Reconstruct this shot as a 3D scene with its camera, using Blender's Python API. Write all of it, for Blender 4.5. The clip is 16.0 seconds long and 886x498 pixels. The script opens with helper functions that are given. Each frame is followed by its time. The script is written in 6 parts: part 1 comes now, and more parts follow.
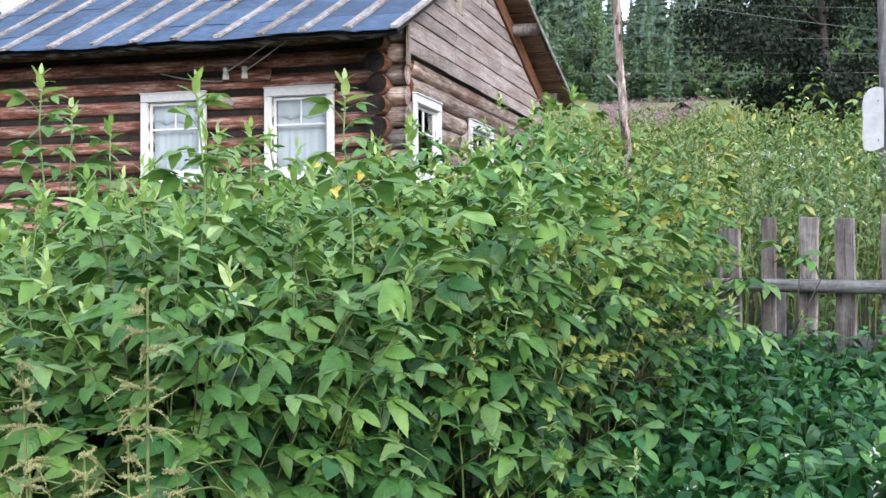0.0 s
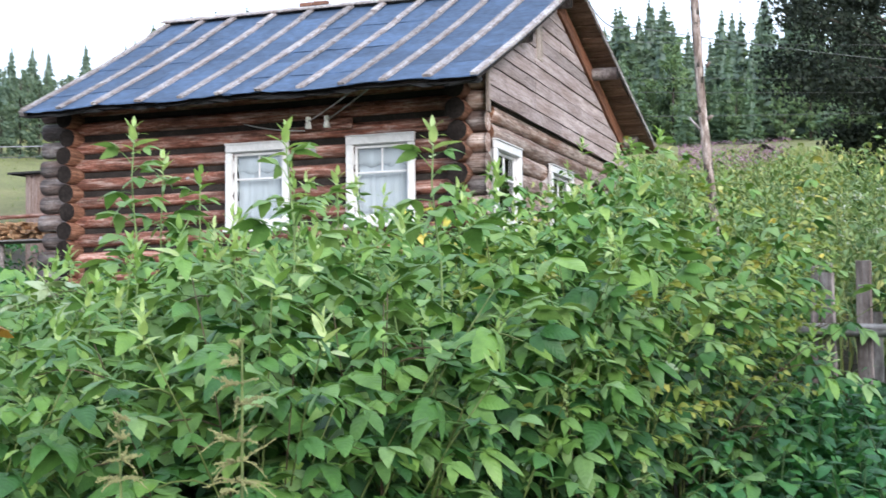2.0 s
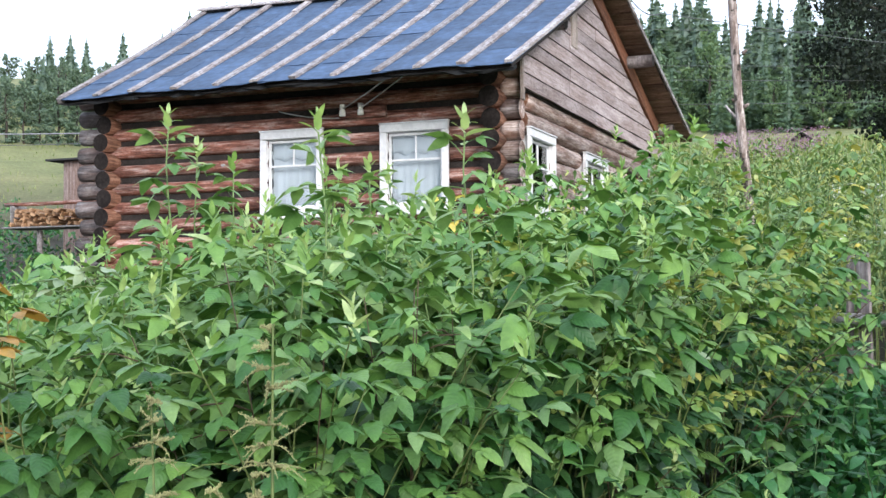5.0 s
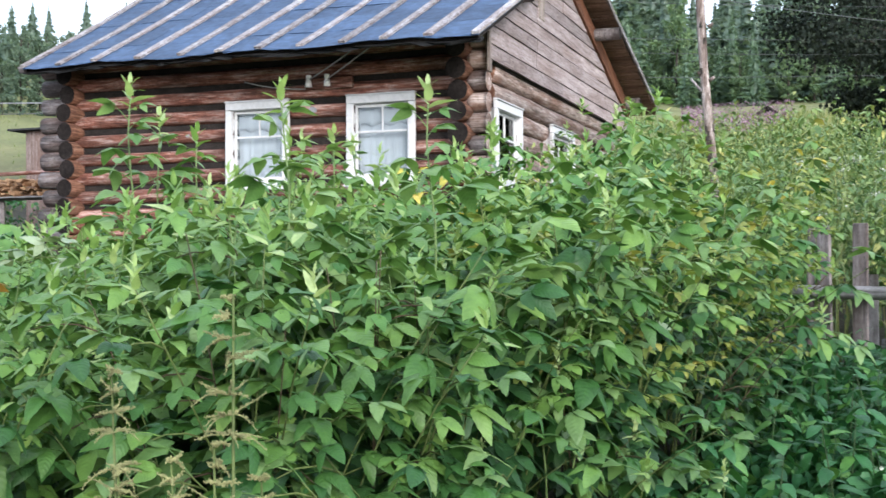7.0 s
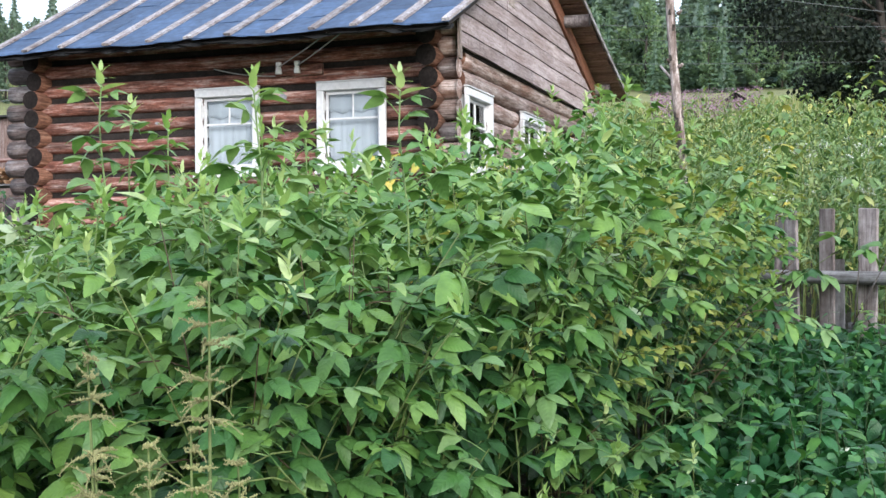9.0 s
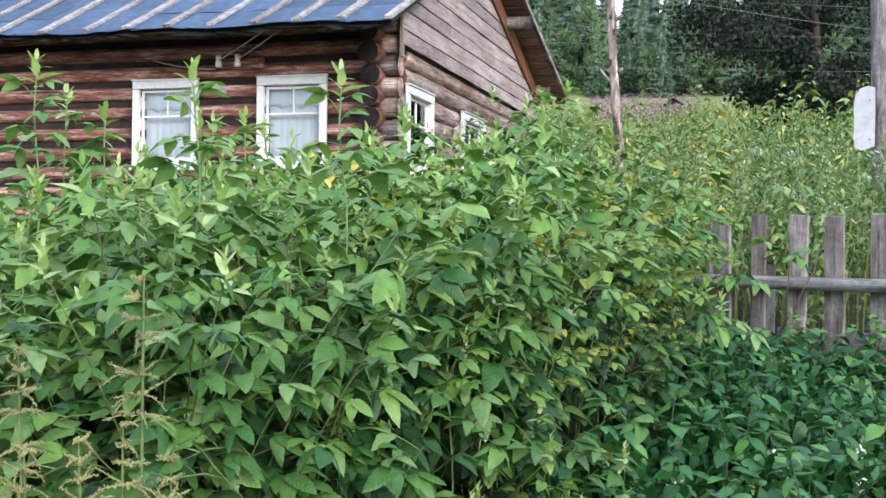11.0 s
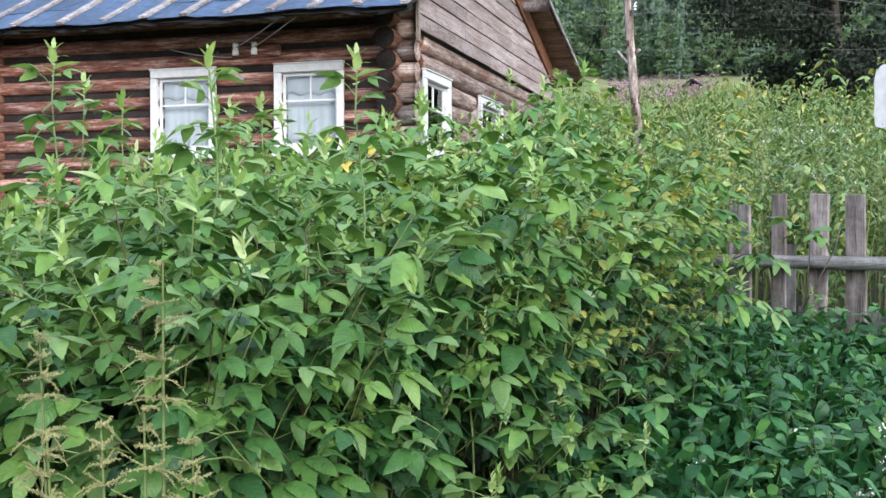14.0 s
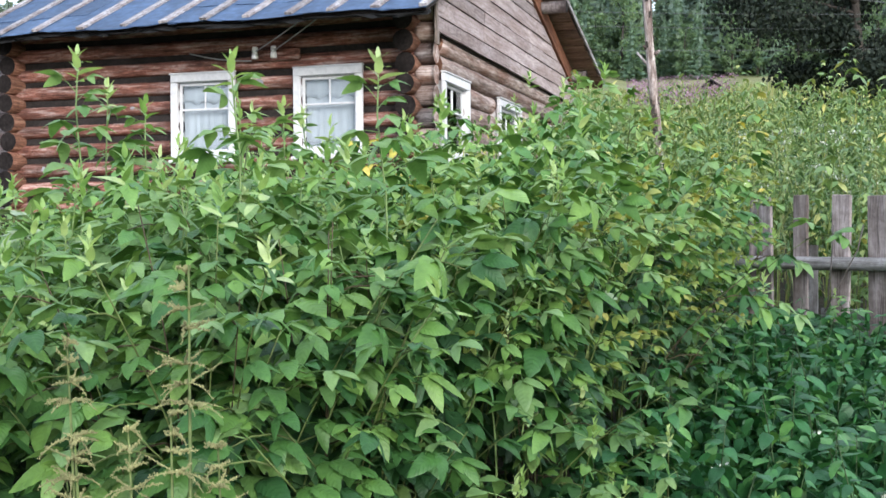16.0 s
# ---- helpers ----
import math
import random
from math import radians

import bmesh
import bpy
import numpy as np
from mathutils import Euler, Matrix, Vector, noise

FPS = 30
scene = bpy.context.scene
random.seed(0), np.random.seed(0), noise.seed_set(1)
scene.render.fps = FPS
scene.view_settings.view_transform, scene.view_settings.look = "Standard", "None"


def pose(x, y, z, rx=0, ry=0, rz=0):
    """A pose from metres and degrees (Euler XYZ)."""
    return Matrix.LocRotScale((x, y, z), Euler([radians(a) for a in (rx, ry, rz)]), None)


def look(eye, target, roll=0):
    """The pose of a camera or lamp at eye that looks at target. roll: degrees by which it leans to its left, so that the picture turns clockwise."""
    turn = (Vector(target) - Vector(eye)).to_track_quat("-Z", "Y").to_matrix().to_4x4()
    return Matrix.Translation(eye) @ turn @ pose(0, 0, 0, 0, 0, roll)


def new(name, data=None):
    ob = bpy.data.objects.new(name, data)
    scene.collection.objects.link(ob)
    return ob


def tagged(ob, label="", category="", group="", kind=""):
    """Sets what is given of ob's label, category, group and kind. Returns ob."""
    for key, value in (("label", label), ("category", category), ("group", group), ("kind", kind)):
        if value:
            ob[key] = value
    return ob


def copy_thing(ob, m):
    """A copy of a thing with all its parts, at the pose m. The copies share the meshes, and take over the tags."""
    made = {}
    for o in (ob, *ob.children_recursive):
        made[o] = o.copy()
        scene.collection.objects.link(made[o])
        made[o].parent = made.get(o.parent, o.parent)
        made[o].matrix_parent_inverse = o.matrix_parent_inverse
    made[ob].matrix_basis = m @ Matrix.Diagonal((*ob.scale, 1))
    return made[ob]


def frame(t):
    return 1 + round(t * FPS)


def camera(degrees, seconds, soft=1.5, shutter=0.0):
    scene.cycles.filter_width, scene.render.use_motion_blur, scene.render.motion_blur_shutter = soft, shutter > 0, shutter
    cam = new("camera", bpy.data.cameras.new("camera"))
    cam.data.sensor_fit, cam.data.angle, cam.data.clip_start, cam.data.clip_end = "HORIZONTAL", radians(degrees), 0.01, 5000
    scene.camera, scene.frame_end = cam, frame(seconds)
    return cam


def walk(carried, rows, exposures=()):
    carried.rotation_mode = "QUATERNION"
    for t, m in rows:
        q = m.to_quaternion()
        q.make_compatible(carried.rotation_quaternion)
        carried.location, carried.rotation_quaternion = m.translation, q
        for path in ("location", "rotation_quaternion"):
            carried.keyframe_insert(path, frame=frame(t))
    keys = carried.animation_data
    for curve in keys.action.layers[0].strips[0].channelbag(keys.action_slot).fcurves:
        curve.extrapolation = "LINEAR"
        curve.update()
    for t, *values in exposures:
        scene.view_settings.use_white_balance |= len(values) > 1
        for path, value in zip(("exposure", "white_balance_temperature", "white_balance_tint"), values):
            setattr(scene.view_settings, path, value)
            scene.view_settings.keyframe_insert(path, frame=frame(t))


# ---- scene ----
FOV = 42.815
cam = camera(FOV, 16.0, soft=1.5, shutter=0.5)
# seconds, eye x y z, yaw to the left, pitch up, roll (degrees)
PATH = [
    (0, 0.0231, -0.0172, 1.5929, 16.395, 0.246, -0.29),
    (0.5, 0.0167, -0.0096, 1.5922, 16.694, 0.337, -0.279),
    (1, 0.0085, -0.0007, 1.5935, 16.877, 1.008, -0.296),
    (1.5, -0.0067, 0.0095, 1.5934, 17.851, 1.736, -0.612),
    (2, -0.0184, 0.012, 1.5989, 20.376, 2.591, -0.678),
    (2.5, -0.0188, 0.0214, 1.5964, 21.755, 3.261, -0.526),
    (3, -0.0082, 0.0185, 1.5949, 21.883, 2.694, -0.285),
    (3.5, -0, 0, 1.6, 22.023, 2.354, -0.158),
    (6, -0.0136, 0.014, 1.5943, 22.143, 1.67, -0.443),
    (6.5, -0.0038, 0.0118, 1.5944, 22.002, 1.293, -0.454),
    (7, 0.007, 0.0038, 1.5933, 20.46, 0.58, -0.233),
    (7.5, 0.0084, -0.0012, 1.5936, 19.3, 0.374, -0.369),
    (8, 0.0074, -0.007, 1.5911, 19.21, 0.107, -0.445),
    (10.5, 0.0167, -0.0351, 1.5934, 17.064, -0.261, 0.229),
    (11, 0.0152, -0.0316, 1.5928, 15.865, -0.165, 0.62),
    (11.5, 0.0152, -0.0269, 1.5892, 15.315, -0.189, 0.261),
    (12, 0.0197, -0.0299, 1.5909, 15.525, -0.26, 0.294),
    (12.5, 0.0185, -0.0321, 1.5901, 16.114, -0.578, 0.223),
    (13, 0.0203, -0.0313, 1.5893, 16.49, -0.662, 0.084),
    (13.5, 0.021, -0.0304, 1.5864, 16.732, -0.673, -0.151),
    (14, 0.0194, -0.0307, 1.5849, 16.846, -0.91, -0.172),
    (14.5, 0.0177, -0.0321, 1.5842, 17.259, -1.095, -0.329),
    (15, 0.0167, -0.0324, 1.5825, 17.453, -1.419, -0.379),
    (15.5, 0.0152, -0.0342, 1.5852, 17.598, -1.616, -0.381),
    (16, 0.0117, -0.0385, 1.5886, 17.798, -0.801, -0.416),
]


def carried_pose(x, y, z, yaw, pitch, roll):
    return pose(x, y, z, 90 + pitch, 0, yaw) @ pose(0, 0, 0, 0, 0, roll)


walk(cam, [(r[0], carried_pose(*r[1:])) for r in PATH])

# ---- world and light ----
world = bpy.data.worlds.new("overcast_sky")
scene.world = world
world.use_nodes = True
wn, wl = world.node_tree.nodes, world.node_tree.links
wn.clear()
sky = wn.new("ShaderNodeTexSky")
sky.sky_type = "NISHITA"
sky.sun_disc = False
sky.sun_elevation, sky.sun_rotation = radians(22), radians(140)
sky.air_density, sky.dust_density = 1.0, 2.0
bg_sky, bg_cloud = wn.new("ShaderNodeBackground"), wn.new("ShaderNodeBackground")
bg_sky.inputs["Strength"].default_value = 0.05
bg_cloud.inputs["Color"].default_value = (0.8, 0.92, 1.11, 1)
bg_cloud.inputs["Strength"].default_value = 0.93
wadd, wout = wn.new("ShaderNodeAddShader"), wn.new("ShaderNodeOutputWorld")
wl.new(sky.outputs[0], bg_sky.inputs[0])
wl.new(bg_sky.outputs[0], wadd.inputs[0])
wl.new(bg_cloud.outputs[0], wadd.inputs[1])
wl.new(wadd.outputs[0], wout.inputs[0])

sun_data = bpy.data.lights.new("sun", "SUN")
sun_data.energy, sun_data.angle, sun_data.color = 2.1, radians(26), (1.0, 0.99, 0.975)
sun = new("sun", sun_data)
sun.matrix_world = look((8, -9.6, 5.1), (0, 0, 0))
scene.view_settings.exposure = 0.75

R = random.Random(7)

# ---- materials ----


def material(name):
    m = bpy.data.materials.new(name)
    m.use_nodes = True
    n, l = m.node_tree.nodes, m.node_tree.links
    return m, n, l, n["Principled BSDF"]


def ramp(n, stops):
    r = n.new("ShaderNodeValToRGB")
    e = r.color_ramp.elements
    while len(e) < len(stops):
        e.new(0.5)
    for k, (p, c) in enumerate(stops):
        e[k].position, e[k].color = p, (*c, 1)
    return r


def mixrgb(n, l, kind, fac, a, b):
    m = n.new("ShaderNodeMixRGB")
    m.blend_type = kind
    for socket, v in zip(m.inputs, (fac, a, b)):
        if hasattr(v, "links"):
            l.new(v, socket)
        elif isinstance(v, tuple):
            socket.default_value = (*v, 1)
        else:
            socket.default_value = v
    return m.outputs[0]


def noise_tex(n, l, scale, detail=4.0, stretch=None, rough=0.6, space="Object"):
    t = n.new("ShaderNodeTexNoise")
    t.inputs["Scale"].default_value, t.inputs["Detail"].default_value, t.inputs["Roughness"].default_value = scale, detail, rough
    c = n.new("ShaderNodeTexCoord")
    mp = n.new("ShaderNodeMapping")
    if stretch:
        mp.inputs["Scale"].default_value = stretch
    l.new(c.outputs[space], mp.inputs[0])
    # each object takes its own stretch of the pattern
    info, add = n.new("ShaderNodeObjectInfo"), n.new("ShaderNodeVectorMath")
    add.operation = "MULTIPLY_ADD"
    l.new(info.outputs["Random"], add.inputs[0])
    add.inputs[1].default_value = (17, 31, 23)
    l.new(mp.outputs[0], add.inputs[2])
    l.new(add.outputs[0], t.inputs["Vector"])
    return t


def bump(n, l, b, height, strength, dist):
    bp = n.new("ShaderNodeBump")
    bp.inputs["Strength"].default_value, bp.inputs["Distance"].default_value = strength, dist
    l.new(height, bp.inputs["Height"])
    l.new(bp.outputs[0], b.inputs["Normal"])


def wood(name, dark, mid, light, along=0, rough=0.85, knots=0.0, stain=(0.03, 0.025, 0.022), stain_amount=0.5, grain=30, spread=0.23, crack=0.7):
    """Weathered wood, its grain along one of the object's axes."""
    m, n, l, b = material(name)
    st = [grain, grain, grain]
    st[along] = 2.2
    fine = noise_tex(n, l, 1.0, 8, tuple(st), 0.72)
    sb = [5.0, 5.0, 5.0]
    sb[along] = 0.9
    broad = noise_tex(n, l, 1.0, 5, tuple(sb), 0.65)
    sc = [22.0, 22.0, 22.0]
    sc[along] = 1.1
    split = noise_tex(n, l, 1.0, 2, tuple(sc), 0.5)
    cracks = ramp(n, [(0.47, (1, 1, 1)), (0.5, (0.3, 0.28, 0.27)), (0.53, (1, 1, 1))])
    l.new(split.outputs[0], cracks.inputs[0])
    speck = noise_tex(n, l, 24.0, 6, None, 0.7)
    mottle = ramp(n, [(0.32, (0.68, 0.66, 0.65)), (0.6, (1.08, 1.08, 1.08))])
    l.new(speck.outputs[0], mottle.inputs[0])
    info = n.new("ShaderNodeObjectInfo")
    c = ramp(n, [(0.5 - spread, dark), (0.5, mid), (0.5 + spread, light)])
    l.new(fine.outputs[0], c.inputs[0])
    mask = ramp(n, [(0.42, (0, 0, 0)), (0.66, (stain_amount,) * 3)])
    l.new(broad.outputs[0], mask.inputs[0])
    col = mixrgb(n, l, "MIX", mask.outputs[0], c.outputs[0], stain)
    col = mixrgb(n, l, "MULTIPLY", 1.0, mixrgb(n, l, "MULTIPLY", crack, col, cracks.outputs[0]), mottle.outputs[0])
    hv = n.new("ShaderNodeHueSaturation")
    mr = n.new("ShaderNodeMapRange")
    mr.inputs[3].default_value, mr.inputs[4].default_value = 0.72, 1.28
    l.new(info.outputs["Random"], mr.inputs[0])
    l.new(mr.outputs[0], hv.inputs["Value"])
    l.new(col, hv.inputs["Color"])
    l.new(hv.outputs[0], b.inputs["Base Color"])
    b.inputs["Roughness"].default_value = rough
    b.inputs["Specular IOR Level"].default_value = 0.25
    bump(n, l, b, fine.outputs[0], 0.7, 0.012)
    return m


def plain(name, color, rough=0.8, var=0.25, scale=12, metal=0.0, spec=0.3, bumped=0.3, dist=0.004, each=0.0):
    m, n, l, b = material(name)
    t = noise_tex(n, l, scale, 5)
    t2 = noise_tex(n, l, scale * 0.13, 3)
    lo, hi = tuple(v * (1 - var) for v in color), tuple(min(1, v * (1 + var)) for v in color)
    c = ramp(n, [(0.3, lo), (0.7, hi)])
    l.new(t.outputs[0], c.inputs[0])
    c2 = ramp(n, [(0.35, (1 - var, 1 - var, 1 - var)), (0.65, (1, 1, 1))])
    l.new(t2.outputs[0], c2.inputs[0])
    col = mixrgb(n, l, "MULTIPLY", 1.0, c.outputs[0], c2.outputs[0])
    if each:
        # single pieces differ in tone
        info, mr, hv = n.new("ShaderNodeObjectInfo"), n.new("ShaderNodeMapRange"), n.new("ShaderNodeHueSaturation")
        mr.inputs[3].default_value, mr.inputs[4].default_value = 1 - each, 1 + each
        l.new(info.outputs["Random"], mr.inputs[0])
        l.new(mr.outputs[0], hv.inputs["Value"])
        l.new(col, hv.inputs["Color"])
        col = hv.outputs[0]
    l.new(col, b.inputs["Base Color"])
    b.inputs["Roughness"].default_value, b.inputs["Metallic"].default_value = rough, metal
    b.inputs["Specular IOR Level"].default_value = spec
    if bumped:
        bump(n, l, b, t.outputs[0], bumped, dist)
    return m


def leaf_material(name, stops, island=False, glow=0.2, rough=0.46, veins=True):
    """A leaf: colour from one of several greens, lateral veins, and light that comes through."""
    m, n, l, b = material(name)
    if island:
        rnd = n.new("ShaderNodeNewGeometry").outputs["Random Per Island"]
    else:
        rnd = n.new("ShaderNodeObjectInfo").outputs["Random"]
    c = ramp(n, stops)
    l.new(rnd, c.inputs[0])
    col = c.outputs[0]
    if veins:
        uv = n.new("ShaderNodeUVMap")
        sep = n.new("ShaderNodeSeparateXYZ")
        l.new(uv.outputs[0], sep.inputs[0])

        def op(kind, a, bb=0.0):
            q = n.new("ShaderNodeMath")
            q.operation = kind
            for s, v in zip(q.inputs, (a, bb)):
                if hasattr(v, "links"):
                    l.new(v, s)
                else:
                    s.default_value = v
            return q.outputs[0]

        side = op("ABSOLUTE", op("SUBTRACT", sep.outputs[0], 0.5))
        wave = op("SINE", op("MULTIPLY", op("SUBTRACT", sep.outputs[1], op("MULTIPLY", side, 0.55)), 50.0))
        rib = op("LESS_THAN", side, 0.03)
        relief = op("SUBTRACT", wave, op("MULTIPLY", rib, 1.5))
        bump(n, l, b, relief, 0.15, 0.0025)
        vein = op("MULTIPLY", op("ADD", op("MULTIPLY", rib, 0.8), op("GREATER_THAN", wave, 0.88)), 0.035)
        col = mixrgb(n, l, "MIX", vein, col, tuple(min(1, v * 1.8) for v in stops[-1][1]))
    t = noise_tex(n, l, 26, 4)
    tone = ramp(n, [(0.3, (0.72, 0.76, 0.72)), (0.7, (1.2, 1.16, 1.12))])
    l.new(t.outputs[0], tone.inputs[0])
    col = mixrgb(n, l, "MULTIPLY", 1.0, col, tone.outputs[0])
    l.new(col, b.inputs["Base Color"])
    b.inputs["Roughness"].default_value = rough
    b.inputs["Specular IOR Level"].default_value = 0.4
    tr = n.new("ShaderNodeBsdfTranslucent")
    l.new(mixrgb(n, l, "MULTIPLY", 1.0, col, (1.25, 1.2, 0.6)), tr.inputs[0])
    mx = n.new("ShaderNodeMixShader")
    mx.inputs[0].default_value = glow
    l.new(b.outputs[0], mx.inputs[1])
    l.new(tr.outputs[0], mx.inputs[2])
    l.new(mx.outputs[0], n["Material Output"].inputs[0])
    return m


GREENS = [(0.0, (0.027, 0.096, 0.028)), (0.35, (0.05, 0.146, 0.036)), (0.7, (0.087, 0.198, 0.046)), (1.0, (0.155, 0.28, 0.066))]
# greens of older leaves, darkened further to imitate shade between the canes
OLD_SHADED = [(0.0, (0.014, 0.053, 0.019)), (0.5, (0.026, 0.088, 0.026)), (0.85, (0.046, 0.125, 0.034)), (1.0, (0.11, 0.19, 0.05))]
# very dark greens stand in for the shade deep inside the thicket
M_GAP_SHADE = leaf_material("shaded_leaf_mass", [(0.0, (0.01, 0.036, 0.014)), (0.6, (0.018, 0.06, 0.02)), (1.0, (0.035, 0.09, 0.028))], island=True, glow=0.05)
M_LOW_SHADED = leaf_material("shaded_cane_leaf_mass", OLD_SHADED, island=True, glow=0.08)
M_OLD_SHADED = leaf_material("old_shaded_leaf", OLD_SHADED, glow=0.16)
M_LEAF = leaf_material("raspberry_leaf", GREENS)
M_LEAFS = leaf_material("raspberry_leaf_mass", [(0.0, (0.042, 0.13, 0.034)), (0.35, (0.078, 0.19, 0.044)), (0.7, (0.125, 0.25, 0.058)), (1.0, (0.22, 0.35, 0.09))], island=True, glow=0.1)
M_LIGHT = leaf_material("light_shoot_leaf", [(0.0, (0.1, 0.215, 0.066)), (1.0, (0.22, 0.35, 0.14))], glow=0.3)
M_TIP = leaf_material("young_leaf", [(0.0, (0.2, 0.35, 0.1)), (0.6, (0.31, 0.45, 0.17)), (1.0, (0.47, 0.57, 0.31))], glow=0.35)
M_TIPS = leaf_material("young_leaf_mass", [(0.0, (0.13, 0.26, 0.065)), (0.6, (0.23, 0.37, 0.12)), (1.0, (0.42, 0.53, 0.25))], island=True, glow=0.3)
M_PALE = leaf_material("pale_leaf_underside", [(0.0, (0.26, 0.36, 0.22)), (1.0, (0.38, 0.46, 0.32))], glow=0.25)
M_YELLOW = leaf_material("yellowed_leaf", [(0.0, (0.16, 0.26, 0.065)), (0.6, (0.25, 0.32, 0.085)), (0.88, (0.34, 0.36, 0.1)), (1.0, (0.48, 0.44, 0.13))], glow=0.35)
M_RUST = leaf_material("rusty_leaf", [(0.0, (0.28, 0.15, 0.035)), (1.0, (0.48, 0.29, 0.075))], glow=0.3)
NETTLE = [(0.0, (0.015, 0.072, 0.028)), (0.45, (0.03, 0.13, 0.045)), (0.8, (0.055, 0.185, 0.058)), (1.0, (0.12, 0.28, 0.075))]
M_NETTLE = leaf_material("nettle_leaf", NETTLE, glow=0.22)
M_NETTLES = leaf_material("nettle_leaf_mass", NETTLE, island=True, glow=0.22)
M_FAR = leaf_material("thicket_leaf", [(0.0, (0.09, 0.165, 0.06)), (0.5, (0.17, 0.28, 0.1)), (0.78, (0.265, 0.36, 0.13)), (0.9, (0.39, 0.44, 0.17)), (1.0, (0.56, 0.51, 0.16))], island=True, veins=False)
M_WEED = leaf_material("weed_leaf", [(0.0, (0.055, 0.115, 0.042)), (0.5, (0.105, 0.19, 0.068)), (0.85, (0.16, 0.255, 0.095)), (1.0, (0.27, 0.34, 0.14))], island=True, veins=False)
M_GRASS = leaf_material("grass_blade", [(0.0, (0.11, 0.165, 0.045)), (0.6, (0.19, 0.235, 0.08)), (1.0, (0.29, 0.29, 0.13))], island=True, veins=False)
M_STEM = plain("cane_bark", (0.12, 0.16, 0.05), 0.6, 0.3, 30)
M_STEML = plain("young_cane_skin", (0.17, 0.25, 0.09), 0.6, 0.25, 30)
M_GOLD = leaf_material("golden_leaf", [(0.0, (0.42, 0.42, 0.1)), (0.6, (0.66, 0.56, 0.12)), (1.0, (0.75, 0.6, 0.15))], glow=0.3)
M_NSTEM = plain("nettle_stem", (0.045, 0.085, 0.03), 0.7, 0.3, 30)
M_STEMB = plain("old_cane_bark", (0.085, 0.06, 0.036), 0.7, 0.3, 30)
M_SEED = plain("seed_head", (0.28, 0.28, 0.13), 0.9, 0.35, 60)
M_UMBEL = plain("umbel_flower", (0.55, 0.58, 0.5), 0.9, 0.15, 60)
M_PINK = plain("fireweed_bloom", (0.34, 0.2, 0.3), 0.9, 0.3, 3)
# forest greens paled and turned bluish, to paint in the haze of distance
M_SPRUCE = leaf_material("hazed_spruce_needles", [(0.0, (0.13, 0.2, 0.18)), (0.6, (0.165, 0.245, 0.21)), (1.0, (0.21, 0.29, 0.235))], island=True, glow=0.4, veins=False)
M_YSPRUCE = leaf_material("hazed_young_needles", [(0.0, (0.12, 0.2, 0.155)), (0.6, (0.155, 0.245, 0.18)), (1.0, (0.2, 0.3, 0.19))], island=True, glow=0.4, veins=False)
M_BIRCH = leaf_material("hazed_birch_leaf", [(0.0, (0.125, 0.21, 0.135)), (0.6, (0.17, 0.265, 0.155)), (1.0, (0.23, 0.325, 0.17))], island=True, glow=0.4, veins=False)
# the grey-blue paleness of haze is mixed into the aspen leaf colour
M_ASPEN = leaf_material("hazed_aspen_leaf", [(0.0, (0.095, 0.15, 0.12)), (0.6, (0.13, 0.195, 0.15)), (1.0, (0.175, 0.245, 0.165))], island=True, glow=0.35, veins=False)
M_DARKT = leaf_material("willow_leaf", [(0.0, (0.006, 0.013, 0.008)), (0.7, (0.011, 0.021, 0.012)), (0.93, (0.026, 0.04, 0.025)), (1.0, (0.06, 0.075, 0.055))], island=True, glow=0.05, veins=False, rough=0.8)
M_BARK = wood("tree_bark", (0.03, 0.026, 0.022), (0.065, 0.055, 0.047), (0.12, 0.108, 0.096), 2)
M_LOG = wood("log_wood", (0.075, 0.033, 0.026), (0.31, 0.125, 0.09), (0.66, 0.5, 0.46), 0, stain=(0.05, 0.03, 0.025), stain_amount=0.75, grain=20, spread=0.15)
M_LOGY = wood("gable_log_wood", (0.12, 0.085, 0.075), (0.39, 0.31, 0.285), (0.68, 0.6, 0.575), 0, stain=(0.16, 0.07, 0.042), stain_amount=0.75, grain=20, spread=0.16)
M_LOGEND = plain("tarred_log_end", (0.028, 0.023, 0.022), 0.95, 0.5, 25, spec=0.08)
M_LOGCUT = wood("cut_log_side", (0.075, 0.035, 0.024), (0.22, 0.1, 0.064), (0.42, 0.26, 0.19), 0, stain=(0.03, 0.02, 0.016), stain_amount=0.55, grain=22)
M_LOGGREY = wood("grey_log_end_wood", (0.045, 0.04, 0.042), (0.14, 0.125, 0.128), (0.32, 0.3, 0.305), 0, stain=(0.1, 0.05, 0.035), stain_amount=0.7, grain=14, spread=0.16)
# black of the log seams, used again where shade is painted on
M_CAULK_SHADE = plain("caulk_and_shade_black", (0.034, 0.027, 0.025), 0.95, 0.5, 40, bumped=0.8, dist=0.01)
M_BOARD = wood("grey_gable_board", (0.2, 0.15, 0.145), (0.41, 0.34, 0.34), (0.58, 0.52, 0.53), 1, stain=(0.19, 0.135, 0.12), stain_amount=0.7, spread=0.3, crack=0.55)
M_BOARDZ = wood("grey_upright_board", (0.2, 0.155, 0.135), (0.33, 0.275, 0.245), (0.45, 0.395, 0.36), 2, stain=(0.13, 0.1, 0.085), stain_amount=0.6)
M_SOFFIT = wood("brown_roof_plank", (0.11, 0.064, 0.048), (0.25, 0.155, 0.118), (0.4, 0.29, 0.24), 0, stain=(0.06, 0.035, 0.028), stain_amount=0.6)
M_REDBOARD = wood("red_brown_board", (0.13, 0.05, 0.03), (0.27, 0.11, 0.065), (0.38, 0.2, 0.13), 1)
